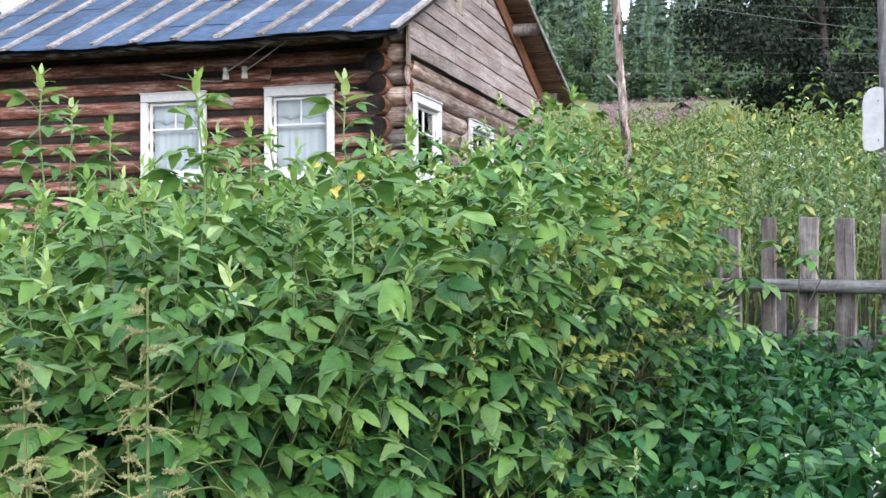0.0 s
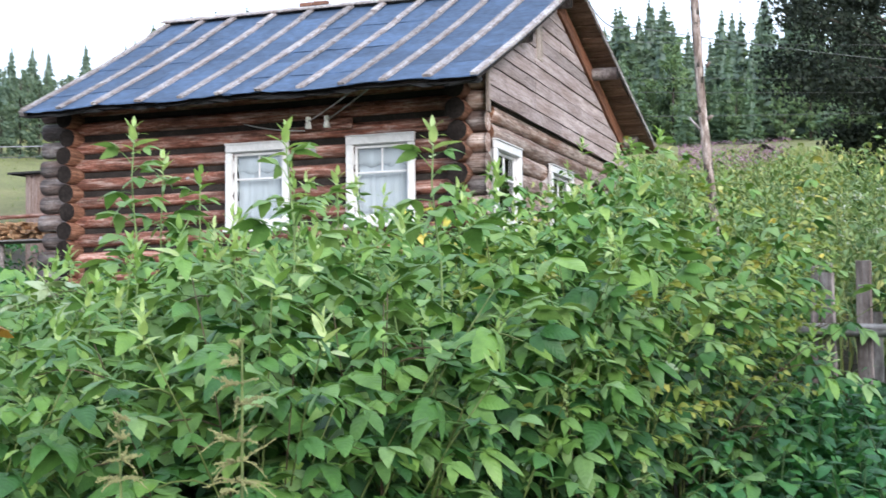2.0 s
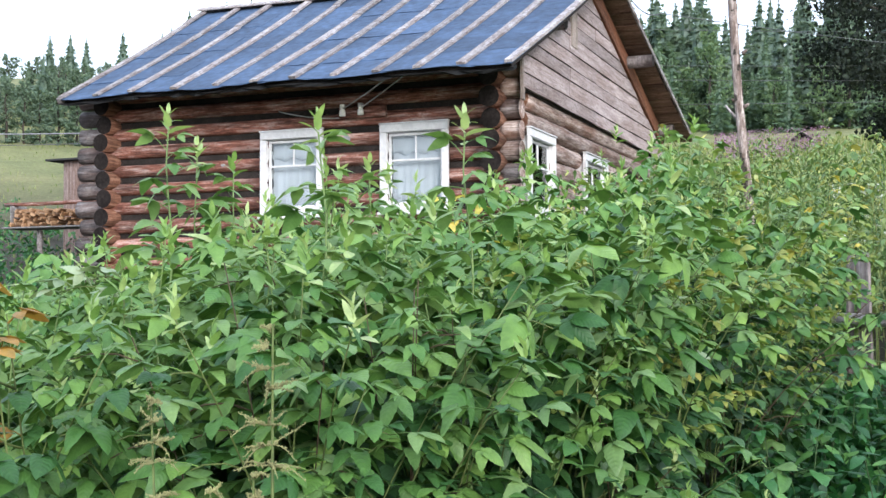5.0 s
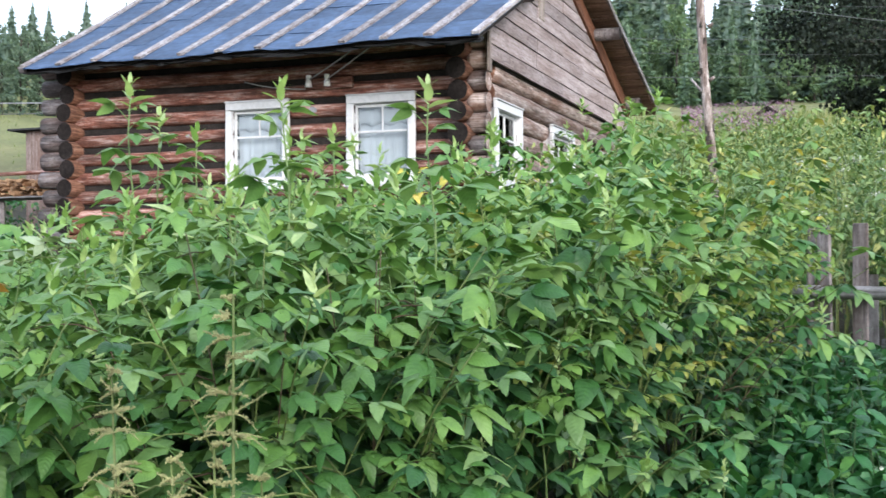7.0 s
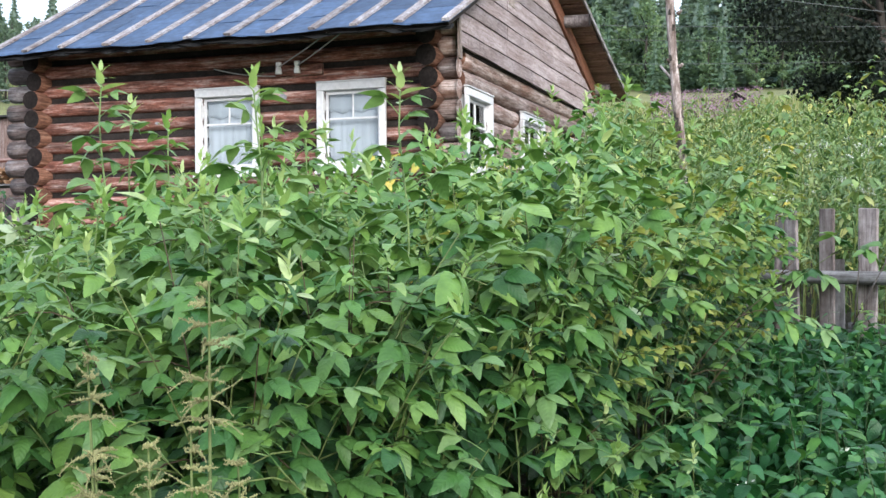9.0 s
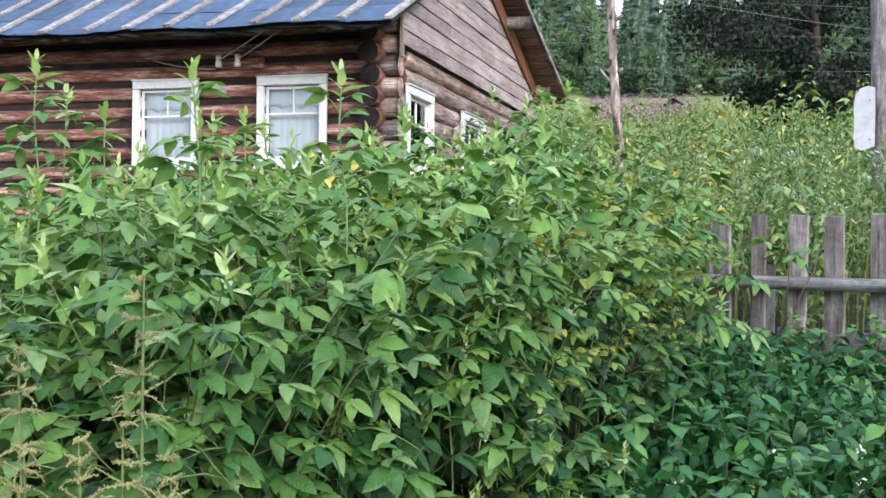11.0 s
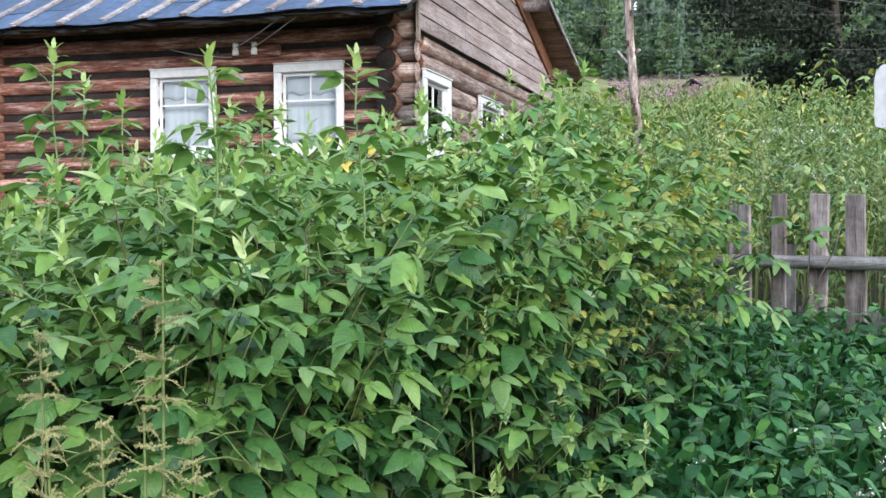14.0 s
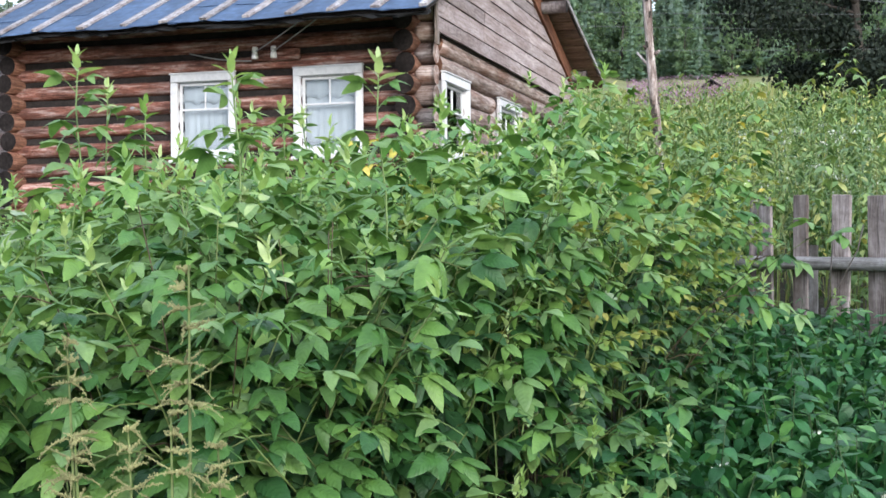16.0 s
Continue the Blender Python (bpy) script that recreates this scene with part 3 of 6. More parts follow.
def curtain(w, z0, z1, m, rr, folds=9):
    nx = 60
    vs, fs = [], []
    for j in range(5):
        for i in range(nx + 1):
            x = w * i / nx
            y = 0.005 * math.sin(i / nx * folds * 6.28 + 0.6 * math.sin(i * 0.4)) * (1 - 0.1 * j)
            vs.append((x, y, z0 + (z1 - z0) * j / 4 + (0.02 * math.sin(i * 0.3) if j == 0 else 0)))
    for j in range(4):
        for i in range(nx):
            a = j * (nx + 1) + i
            fs.append((a, a + 1, a + nx + 2, a + nx + 1))
    me = mesh_from("curtain", vs, fs, M_CURTAIN, smooth=True)
    ob = put("curtain", me, None, m)
    sol = ob.modifiers.new("cloth", "SOLIDIFY")
    sol.thickness = 0.003
    return tagged(ob, "thin white curtain hanging behind a cottage window", "curtain", "window curtains")


rr = random.Random(5)
face = Y0 - 0.115
for a, b, z0, z1 in FRONT_WIN:
    window(b - a, z1 - z0, Matrix.Translation((a, face, z0)), rr)
    curtain(b - a - 0.22, z0 + 0.09, z1 - 0.32, Matrix.Translation((a + 0.11, face + 0.13, 0)), rr, 7)
    curtain(b - a - 0.22, z1 - 0.36, z1 - 0.12, Matrix.Translation((a + 0.11, face + 0.115, 0)), rr, 4)
for a, b, z0, z1 in GABLE_WIN:
    m = Matrix.Translation((XG + 0.15, a, z0)) @ pose(0, 0, 0, 0, 0, 90)
    window(b - a, z1 - z0, m, rr)
# room behind the windows: dim walls, so that the panes do not look through the house
bm = box(bmesh.new(), (XL + 0.25, Y0 + 0.9, 1.5), (XR - 0.9, YB - 0.25, 4.05))
part("inner_partition", bm, M_DARKROOM, house)

# gable boards on the ends of the protruding logs
XB = -4.22


def under_roof(y):
    """Height of the roof's underside over the gable at y."""
    if y < PR.y:
        t = (y - FR.y) / (PR.y - FR.y)
        return FR.z + (PR.z - FR.z) * t - 0.07
    t = (y - PR.y) / (BR.y - PR.y)
    return PR.z + (BR.z - PR.z) * t - 0.12


def edges_at(z):
    yf = FR.y + (z + 0.07 - FR.z) / (PR.z - FR.z) * (PR.y - FR.y)
    yb = PR.y + (PR.z - 0.12 - z) / (PR.z - BR.z) * (BR.y - PR.y)
    return max(yf, 12.92), min(yb, 21.5)


def gable_board(ya0, ya1, yb0, yb1, z0, z1, off, name="gable_board"):
    """A plank with slanting ends: from ya to yb at its lower and upper edge."""
    th = 0.028
    mid = Vector((XB + off, (ya0 + yb0) / 2, (z0 + z1) / 2))
    ny = max(2, int((yb0 - ya0) / 0.5))
    vs, fs = [], []
    for x in (0, th):
        for j in range(2):
            for i in range(ny + 1):
                y = (ya0 + (yb0 - ya0) * i / ny) if j == 0 else (ya1 + (yb1 - ya1) * i / ny)
                dz = 0.008 * R.uniform(-1, 1) if 0 < i < ny else 0
                vs.append(Vector((XB + off + x, y, (z0 if j == 0 else z1) + dz)) - mid)
    w = ny + 1
    for i in range(ny):
        fs.append((i, i + w, i + w + 1, i + 1))
        fs.append((2 * w + i, 2 * w + i + 1, 3 * w + i + 1, 3 * w + i))
        fs.append((i, i + 1, 2 * w + i + 1, 2 * w + i))
        fs.append((w + i, 3 * w + i, 3 * w + i + 1, w + i + 1))
    fs.append((0, 2 * w, 3 * w, w))
    fs.append((ny, w + ny, 3 * w + ny, 2 * w + ny))
    put(name, mesh_from(name, vs, fs, M_BOARD), house, Matrix.Translation(mid))


z = 4.02
row = 0
while z < 6.0:
    h = R.choice((0.19, 0.21, 0.235))
    top = min(z + h - 0.02, 6.07)
    a0, b0 = edges_at(z)
    a1, b1 = edges_at(top)
    joint = 15.0 + R.uniform(-0.25, 0.25) if row % 3 else 16.4
    if b0 - a0 > 3 and a1 < joint < b1:
        gable_board(a0, a1, joint - 0.01, joint - 0.01, z, top, R.uniform(0, 0.018))
        gable_board(joint, joint, b0, b1, z, top, R.uniform(0, 0.018))
    else:
        gable_board(a0, a1, b0, max(b1, a1 + 0.05), z, top, R.uniform(0, 0.018))
    z += h
    row += 1
# dark backing behind the plank joints
vs = [(XB - 0.02, 13.0, 4.0), (XB - 0.02, 21.4, 4.0), (XB - 0.02, 21.4, 4.38), (XB - 0.02, 16.2, 6.03), (XB - 0.02, 13.0, 4.55)]
vs += [(x - 0.03, y, zz) for x, y, zz in vs]
fs = [(0, 1, 2, 3, 4), (9, 8, 7, 6, 5)] + [(k, 5 + k, 5 + (k + 1) % 5, (k + 1) % 5) for k in range(5)]
put("gable_backing", mesh_from("gable_backing", vs, fs, M_CAULK_SHADE), house)
board("patch_board", (XB + 0.036, 15.02, 4.93), (XB + 0.06, 15.32, 5.5), M_BOARDZ, house, "upright grey patch board")
board("corner_board", (XB - 0.005, 12.87, 3.86), (XB + 0.035, 12.97, 4.44), M_BOARDZ, house, "upright grey corner board")
# no opening here: a flat dark slip imitates the shade inside a hole
board("vent_hole", (XB + 0.03, 14.72, 5.26), (XB + 0.036, 14.98, 5.34), M_CAULK_SHADE, house, "flat dark strip painted for the shade in a gap")
# board added along the gable's back slope in place of a red-brown stain
dirb = (BR - PR).normalized()
ang = math.degrees(math.atan2(dirb.z, dirb.y))
ln = (BR - PR).length
bm = box(bmesh.new(), (-0.02, 0.1, -0.36), (0.035, ln - 0.55, -0.09), 0.008, None, 0.006)
rk = part("rake_board", bm, M_REDBOARD, house, "slanting board added for a red-brown stain on the wall")
rk.matrix_local = Matrix.Translation((XB + 0.05, PR.y, PR.z)) @ pose(0, 0, 0, ang, 0, 0)
# purlin ends that carry the overhang
for yy, l in ((18.35, 0.5), (PR.y, 0.26), (20.9, 0.35), (14.2, 0.2)):
    zz = under_roof(yy) - 0.09
    log_piece("purlin", 1.0 + l, 0.1, (M_POSTG, M_LOGEND), house, Matrix.Translation((XB - 1.0, yy, zz)), 900 + int(yy * 10))

# roof: front deck, felt strips with laps, battens; back slope of single planks
# deck planks are coloured black to imitate the shade below the eave
strip("roof_deck", roof_front, 0.004, 0.996, 0.004, 1, -0.05, -0.004, 20, 10, M_CAULK_SHADE, house, "plank deck under the felt, eave shade put in its black")
ROWS_FELT = 7
for k in range(ROWS_FELT):
    v0, v1 = k / ROWS_FELT, min(1.0, (k + 1.12) / ROWS_FELT)
    for c in range(4):
        u0, u1 = c / 4 - 0.002, (c + 1) / 4 + 0.006
        strip("felt_sheet", roof_front, max(0, u0), min(1, u1), v0 - (0.012 if k == 0 else 0), v1, 0.0 + 0.004 * ((k + c) % 2) + 0.006 * (k % 2), 0.012 + 0.004 * ((k + c) % 2) + 0.006 * (k % 2), 10, 3, M_FELT, house, "", 0.004 if k else 0.008, 30 + k * 7 + c)
# near-black strip along the eave, with the shade below it painted in
strip("eave_edge", roof_front, 0.0, 1.0, -0.008, 0.02, -0.085, -0.052, 40, 1, M_EDGE, house, "frayed eave edge, darkened to hold the eave's shade", 0.012, 77)
BATTENS = [0.012, 0.104, 0.195, 0.302, 0.396, 0.488, 0.572, 0.656, 0.744, 0.826, 0.906]
rb = random.Random(21)
for k, u in enumerate(BATTENS):
    w = 0.0075 * rb.uniform(0.85, 1.15)
    du = rb.uniform(-0.006, 0.006)
    cut = rb.uniform(0.72, 0.9)

    def slanted(uu, v, lift, du=du):
        return roof_front(uu + du * v, v, lift)

    strip("batten", slanted, u - w, u + w, -0.01 + rb.uniform(-0.01, 0.012), cut, 0.02, 0.05, 1, 9, M_BATTEN, house, "", 0.0035, 50 + k)
    strip("batten", slanted, u - w * 0.95, u + w * 0.92, cut - 0.01, 0.985, 0.032, 0.066, 1, 4, M_BATTEN, house, "", 0.004, 80 + k)
strip("verge_board", roof_front, 0.988, 1.002, -0.012, 1.0, 0.02, 0.055, 1, 12, M_BATTEN, house, "grey board along the roof's edge", 0.003, 5)
strip("verge_board", roof_front, 0.0, 0.012, -0.012, 1.0, -0.06, 0.018, 1, 12, M_BATTEN, house, "", 0.003, 6)
rb = random.Random(33)
v = 0.0
k = 0
while v < 0.99:
    w = rb.uniform(0.046, 0.07)
    strip("roof_plank", roof_back, 0.0 + rb.uniform(-0.003, 0.003), 1.0 + rb.uniform(-0.004, 0.007), v, min(1.0, v + w - 0.006), -0.06 + rb.uniform(0, 0.03), -0.01, 10, 1, M_SOFFIT, house)
    v += w
    k += 1
strip("back_felt", roof_back, 0.0, 1.0, 0.0, 1.003, 0.0, 0.012, 12, 6, M_DARKROOF, house, "dark felt of the back slope")
strip("edge_lath", roof_back, 1.002, 1.006, 0.0, 1.0, -0.05, 0.02, 1, 12, M_BATTEN, house)
# ridge boards
for s, (lo, hi) in enumerate(((-0.15, 0.0), (0.0, 0.14))):
    for c in range(2):
        a, b = PL.lerp(PR, c * 0.5 - (0.004 if c == 0 else -0.002)), PL.lerp(PR, c * 0.5 + 0.5 + (0.003 if c else 0))
        bm = box(bmesh.new(), (0, lo, 0.0), ((b - a).length, hi, 0.03), 0.006, None, 0.005)
        ob = part("ridge_board", bm, M_BATTEN, house)
        tilt = 26 if s == 0 else -17
        ob.matrix_local = Matrix.Translation(a + Vector((0, 0, 0.075))) @ (b - a).to_track_quat("X", "Z").to_matrix().to_4x4() @ pose(0, 0, 0, tilt, 0, 0)

# chimney stub of bricks behind the ridge
chimney = thing("chimney", "crumbling low red brick chimney on a felt roof", "chimney", at=Matrix.Translation((-8.27, 16.75, 5.94)))
bm = box(bmesh.new(), (-0.24, -0.18, 0), (0.24, 0.18, 0.5))
part("core", bm, M_MORTAR, chimney)
bme = mesh_from("brick", *[list(q) for q in ([], [])], M_BRICK)
bmx = box(bmesh.new(), (-0.12, -0.055, -0.03), (0.12, 0.055, 0.03), 0.006, None, 0.004)
bmx.to_mesh(bme)
bmx.free()
for rowk in range(8):
    for c in range(3):
        x = -0.26 + 0.26 * c + (0.06 if rowk % 2 else 0) - 0.03
        if rowk == 7 and c == 2:
            continue
        for yy in (-0.2, 0.2):
            put("brick", bme, chimney, pose(x, yy, 0.05 + 0.072 * rowk, 0, 0, R.uniform(-4, 4)))
put("brick", bme, chimney, pose(-0.05, -0.05, 0.6, 0, 0, 12))
put("brick", bme, chimney, pose(-0.18, 0.08, 0.6, 0, 0, 70))

# insulators with their bracket, and the wires up to the eave
bracket = thing("insulator_bracket", "weathered board with two white porcelain insulators on a log wall", "insulator bracket", at=Matrix.Translation((-6.36, Y0 - 0.16, 3.86)))
board("bracket_board", (-0.34, -0.03, -0.07), (0.32, 0.03, 0.07), M_LOG, bracket)
for x in (-0.26, 0.0):
    bm = bmesh.new()
    for r0, z0, z1 in ((0.044, -0.05, 0.02), (0.032, 0.02, 0.05), (0.04, 0.05, 0.1)):
        bmesh.ops.create_cone(bm, cap_ends=True, segments=14, radius1=r0, radius2=r0 * 0.88, depth=z1 - z0, matrix=Matrix.Translation((x, -0.09, (z0 + z1) / 2)))
    part("insulator", bm, M_PORCELAIN, bracket, "white porcelain insulator", True)
    smooth_tube("pin", [(x, -0.02, -0.03), (x, -0.09, -0.03)], [0.008, 0.008], M_DWIRE, bracket)


def cable(name, a, b, sag, r, mat, label, steps=24, group="overhead wires"):
    a, b = Vector(a), Vector(b)
    pts = [a.lerp(b, k / steps) - Vector((0, 0, sag * 4 * (k / steps) * (1 - k / steps))) for k in range(steps + 1)]
    ob = smooth_tube(name, pts, [r] * len(pts), mat, None, 5)
    return tagged(ob, label, "wire", group)


cable("service_wire", (-6.62, Y0 - 0.25, 3.9), (-5.58, 12.1, 4.12), 0.01, 0.008, M_CABLE, "grey service wire from an insulator up to the eave")
cable("service_wire", (-6.36, Y0 - 0.25, 3.9), (-5.31, 12.1, 4.17), 0.01, 0.008, M_CABLE, "grey service wire from an insulator up to the eave")
cable("loose_wire", (-7.62, Y0 - 0.14, 3.95), (-6.7, Y0 - 0.18, 3.8), 0.03, 0.008, M_CABLE, "loose grey wire along a log wall")

# remnants of pale paint on the logs
rq = random.Random(4)
for x, z, w, h in ((-6.62, 3.46, 0.13, 0.09), (-9.05, 3.45, 0.12, 0.05), (-8.5, 3.38, 0.07, 0.05), (-6.3, 2.95, 0.08, 0.05), (-9.9, 2.62, 0.09, 0.07)):
    nv = 9
    vs = [(0.5 * w * math.cos(6.28 * k / nv) * rq.uniform(0.6, 1.1), -0.006, 0.5 * h * math.sin(6.28 * k / nv) * rq.uniform(0.5, 1.1)) for k in range(nv)]
    vs += [(a_, 0.0, c_) for a_, b_, c_ in vs]
    fs = [tuple(range(nv)), tuple(range(2 * nv - 1, nv - 1, -1))] + [(k, nv + k, nv + (k + 1) % nv, (k + 1) % nv) for k in range(nv)]
    zr = 1.45 + ROW * round((z - 1.45) / ROW)
    put("paint_remnant", mesh_from("paint_remnant", vs, fs, M_SHEET), house, Matrix.Translation((x, Y0 - 0.03 - LOG_R * 0.79, zr + 0.01)), "pale paint remnant")

# ---- picket fence ----
fence = thing("picket_fence", "old grey picket fence with a round rail, overgrown", "fence", at=Matrix.Translation((0, 0, 0)))
FENCE_A, FENCE_B = Vector((-0.55, 7.5, 0)), Vector((1.45, 6.2, 0))
fdir = (FENCE_B - FENCE_A).normalized()
fang = math.degrees(math.atan2(fdir.y, fdir.x))
rf = random.Random(3)
# distance along the fence, width, top
PICKETS = [(0.02, 0.09, 1.72), (0.27, 0.05, 1.78), (0.41, 0.09, 1.795), (0.63, 0.10, 1.80), (0.89, 0.125, 1.80), (1.155, 0.125, 1.79), (1.42, 0.105, 1.80), (1.67, 0.12, 1.78), (1.93, 0.11, 1.79), (2.2, 0.11, 1.77)]
for s, w, top in PICKETS:
    p = FENCE_A + fdir * s
    b = gz(p.x, p.y) - 0.05
    bm = box(bmesh.new(), (-w / 2, -0.011, 0), (w / 2, 0.011, top - b), 0.005, None, 0.006, rf)
    ob = part("picket", bm, M_PICKET, fence)
    ob.matrix_local = Matrix.Translation((p.x, p.y, b)) @ pose(0, 0, 0, rf.uniform(-1, 1), rf.uniform(-1.6, 1.6), fang + (65 if w < 0.06 else 0))
side = Vector((fdir.y, -fdir.x, 0))
a = FENCE_A + side * 0.06
log_piece("rail", 2.5, 0.04, (M_RAIL, M_LOGEND), fence, Matrix.Translation((a.x, a.y, 1.395)) @ pose(0, 0, 0, 0, -0.3, fang), 71)
for z0, z1, s0, s1, off in ((0.82, 1.0, 0.55, 2.6, 0.05), (1.01, 1.12, 0.75, 2.6, 0.035)):
    a = FENCE_A + fdir * s0 - side * off
    bm = box(bmesh.new(), (0, -0.012, 0), (s1 - s0, 0.012, z1 - z0), 0.006, None, 0.008, rf)
    ob = part("base_board", bm, M_RAIL, fence, "grey base board")
    ob.matrix_local = Matrix.Translation((a.x, a.y, z0)) @ pose(0, 0, 0, 0, 0, fang)
for s in (0.63, 2.2):
    a = FENCE_A + fdir * s - side * 0.12
    b = gz(a.x, a.y) - 0.1
    ob = log_piece("post", 1.5 - b, 0.045, (M_RAIL, M_LOGEND), fence, Matrix.Translation((a.x, a.y, b)) @ pose(0, 0, 0, 0, -90, 0), 90 + int(s * 10))
for s, lean in ((0.93, 0.05), (1.12, 0.3)):
    a = FENCE_A + fdir * s + side * 0.12
    smooth_tube("binding_wire", [(a.x, a.y, 1.62), (a.x - lean * 0.1, a.y - 0.005, 1.48), (a.x - lean * 0.4, a.y + 0.01, 1.3), (a.x - lean * 0.7, a.y + 0.03, 1.12)], [0.004] * 4, M_DWIRE, fence, 5)

# ---- poles ----
QX, QY = -1.56, 13.2
pole = thing("thin_pole", "slender crooked bare pole with flaking bark", "pole", at=Matrix.Translation((QX, QY, gz(QX, QY))) @ Matrix.Scale(0.65, 4))
pts = [(0, 0, -0.3), (-0.02, 0, 0.8), (-0.06, 0, 1.6), (-0.16, 0.02, 2.7), (-0.23, 0, 3.6), (-0.3, 0, 5.0), (-0.36, 0, 6.6), (-0.42, 0, 8.6)]
smooth_tube("shaft", pts, [0.068, 0.07, 0.074, 0.084, 0.075, 0.078, 0.07, 0.062], M_POLE, pole, 12)
smooth_tube("snag", [(-0.2, 0, 3.1), (-0.33, -0.02, 3.25), (-0.45, -0.03, 3.4)], [0.03, 0.024, 0.02], M_POSTG, pole, 7, "short broken branch")
for zz, xx in ((3.35, 0.07), (5.1, -0.05), (3.45, -0.06), (2.3, 0.05), (4.3, 0.06)):
    smooth_tube("knot", [(xx - 0.2, 0, zz), (xx * 2.2 - 0.2, -0.03, zz + 0.06)], [0.045, 0.02], M_POLE, pole, 7)
rp = random.Random(8)
for k in range(75):
    zz, aa = rp.uniform(0.8, 8.0), rp.uniform(0, 6.28)
    cx = float(np.interp(zz, [p_[2] for p_ in pts], [p_[0] for p_ in pts]))
    bm = box(bmesh.new(), (-0.022, -0.003, -0.05), (0.022, 0.004, 0.05), 0.0, None, 0.014, rp)
    ob = part("bark_flake", bm, M_BARK, pole, "dark bark flake")
    ob.matrix_local = Matrix.Translation((cx + 0.074 * math.cos(aa), 0.074 * math.sin(aa), zz)) @ pose(0, 0, 0, 0, 0, math.degrees(aa) - 90)
pole2 = thing("utility_pole", "thick grey weathered wooden utility pole", "pole", at=Matrix.Translation((1.2, 12.36, gz(1.2, 12.36))))
smooth_tube("shaft", [(0.02, 0, -0.4), (0.01, 0, 1.2), (0, 0, 2.2), (-0.03, 0, 3.4), (-0.06, 0, 6.5)], [0.15, 0.15, 0.148, 0.142, 0.125], M_POSTG, pole2, 20)
sheet = thing("nailed_sheet", "pale grey board nailed against a wooden pole", "board", at=Matrix.Translation((0.98, 12.2, 2.62)))
rim = [(-0.09, 0.01), (-0.02, -0.012), (0.1, 0.03), (0.105, 0.3), (0.1, 0.625), (0.03, 0.645), (-0.04, 0.62), (-0.085, 0.56), (-0.102, 0.47), (-0.094, 0.3), (-0.104, 0.14)]
nr = len(rim)
vs = [(x, y, z) for y in (-0.012, 0.012) for x, z in rim]
fs = [tuple(range(nr)), tuple(range(2 * nr - 1, nr - 1, -1))] + [(k, nr + k, nr + (k + 1) % nr, (k + 1) % nr) for k in range(nr)]
put("board_face", mesh_from("board_face", vs, fs, M_WHITEWASH), sheet)
for zz in (0.1, 0.5):
    bm = bmesh.new()
    bmesh.ops.create_cone(bm, cap_ends=True, segments=8, radius1=0.008, radius2=0.008, depth=0.012, matrix=pose(0.05, -0.016, zz, 90, 0, 0))
    part("nail", bm, M_DWIRE, sheet)

# overhead wires behind the house, and the rope-like pair on the far side
for k, (za, zb) in enumerate(((7.9, 6.95), (6.9, 6.4), (6.55, 6.0), (5.85, 5.75))):
    cable("overhead_wire", (-9.5, 27.5, za + 0.5), (14.0, 33.0, zb + 0.6), 0.25, 0.006, M_WIRE, "thin grey overhead wire before the forest")
cable("gable_cable", (-3.82, 16.25, 6.2), (-3.3, 16.9, 5.72), 0.22, 0.009, M_WIRE, "pale cable hanging from the gable")
cable("gable_cable", (-3.3, 16.9, 5.72), (9.0, 31.0, 6.6), 0.3, 0.007, M_WIRE, "pale cable running from the gable to a far pole")
cable("slack_line", (-26, 22, 5.9), (-10.9, 19.0, 4.75), 0.12, 0.014, M_SHEET, "pale slack line strung to the house")
cable("slack_line", (-26, 22, 5.55), (-10.9, 19.0, 4.6), 0.12, 0.008, M_WIRE, "thin slack line strung to the house")

# ---- shed, firewood rack and boards behind the house ----
sx, sy = -15.05, 17.5
sb = gz(sx, sy)
shed = thing("board_shed", "narrow grey-brown board shed with a flat dark roof", "shed", at=Matrix.Translation((sx, sy, sb)))
rs = random.Random(9)
for k in range(8):
    board("wall_board", (0.15 * k, 0, -0.1), (0.15 * k + 0.142, 0.025, 4.1 - sb), M_SHED, shed)
for k in range(7):
    board("wall_board", (0, 0.03 + 0.15 * k, -0.1), (0.025, 0.172 + 0.15 * k, 4.1 - sb), M_SHED, shed)
board("rear_wall", (0.03, 1.06, -0.1), (1.2, 1.09, 4.0 - sb), M_SHED, shed)
board("end_wall", (1.17, 0.03, -0.1), (1.2, 1.055, 4.0 - sb), M_SHED, shed)
board("flat_roof", (-0.32, -0.15, 4.105 - sb), (1.4, 1.25, 4.15 - sb), M_DARKROOF, shed, "thin dark roof")
rx, ry = -14.6, 15.7
rb0 = gz(rx, ry)
rack = thing("firewood_rack", "rough pole rack for firewood", "rack", at=Matrix.Translation((rx, ry, 0)))
log_piece("top_beam", 2.6, 0.035, (M_LOG, M_LOGEND), rack, Matrix.Translation((-0.2, 0, 3.13)), 41)
board("shelf", (-0.1, -0.2, 2.68), (2.4, 0.35, 2.72), M_RAIL, rack, "", 0.006, 0.01)
for x in (0.55, 1.9):
    log_piece("leg", 2.69 - rb0, 0.05, (M_POSTG, M_LOGEND), rack, Matrix.Translation((x, 0.05, rb0 - 0.02)) @ pose(0, 0, 0, 0, -90, 0), 42 + int(x))
for x in (0.0, 2.35):
    board("side_board", (x, -0.1, 2.72), (x + 0.03, 0.3, 3.1), M_RAIL, rack)
rwd = random.Random(12)
firewood = []
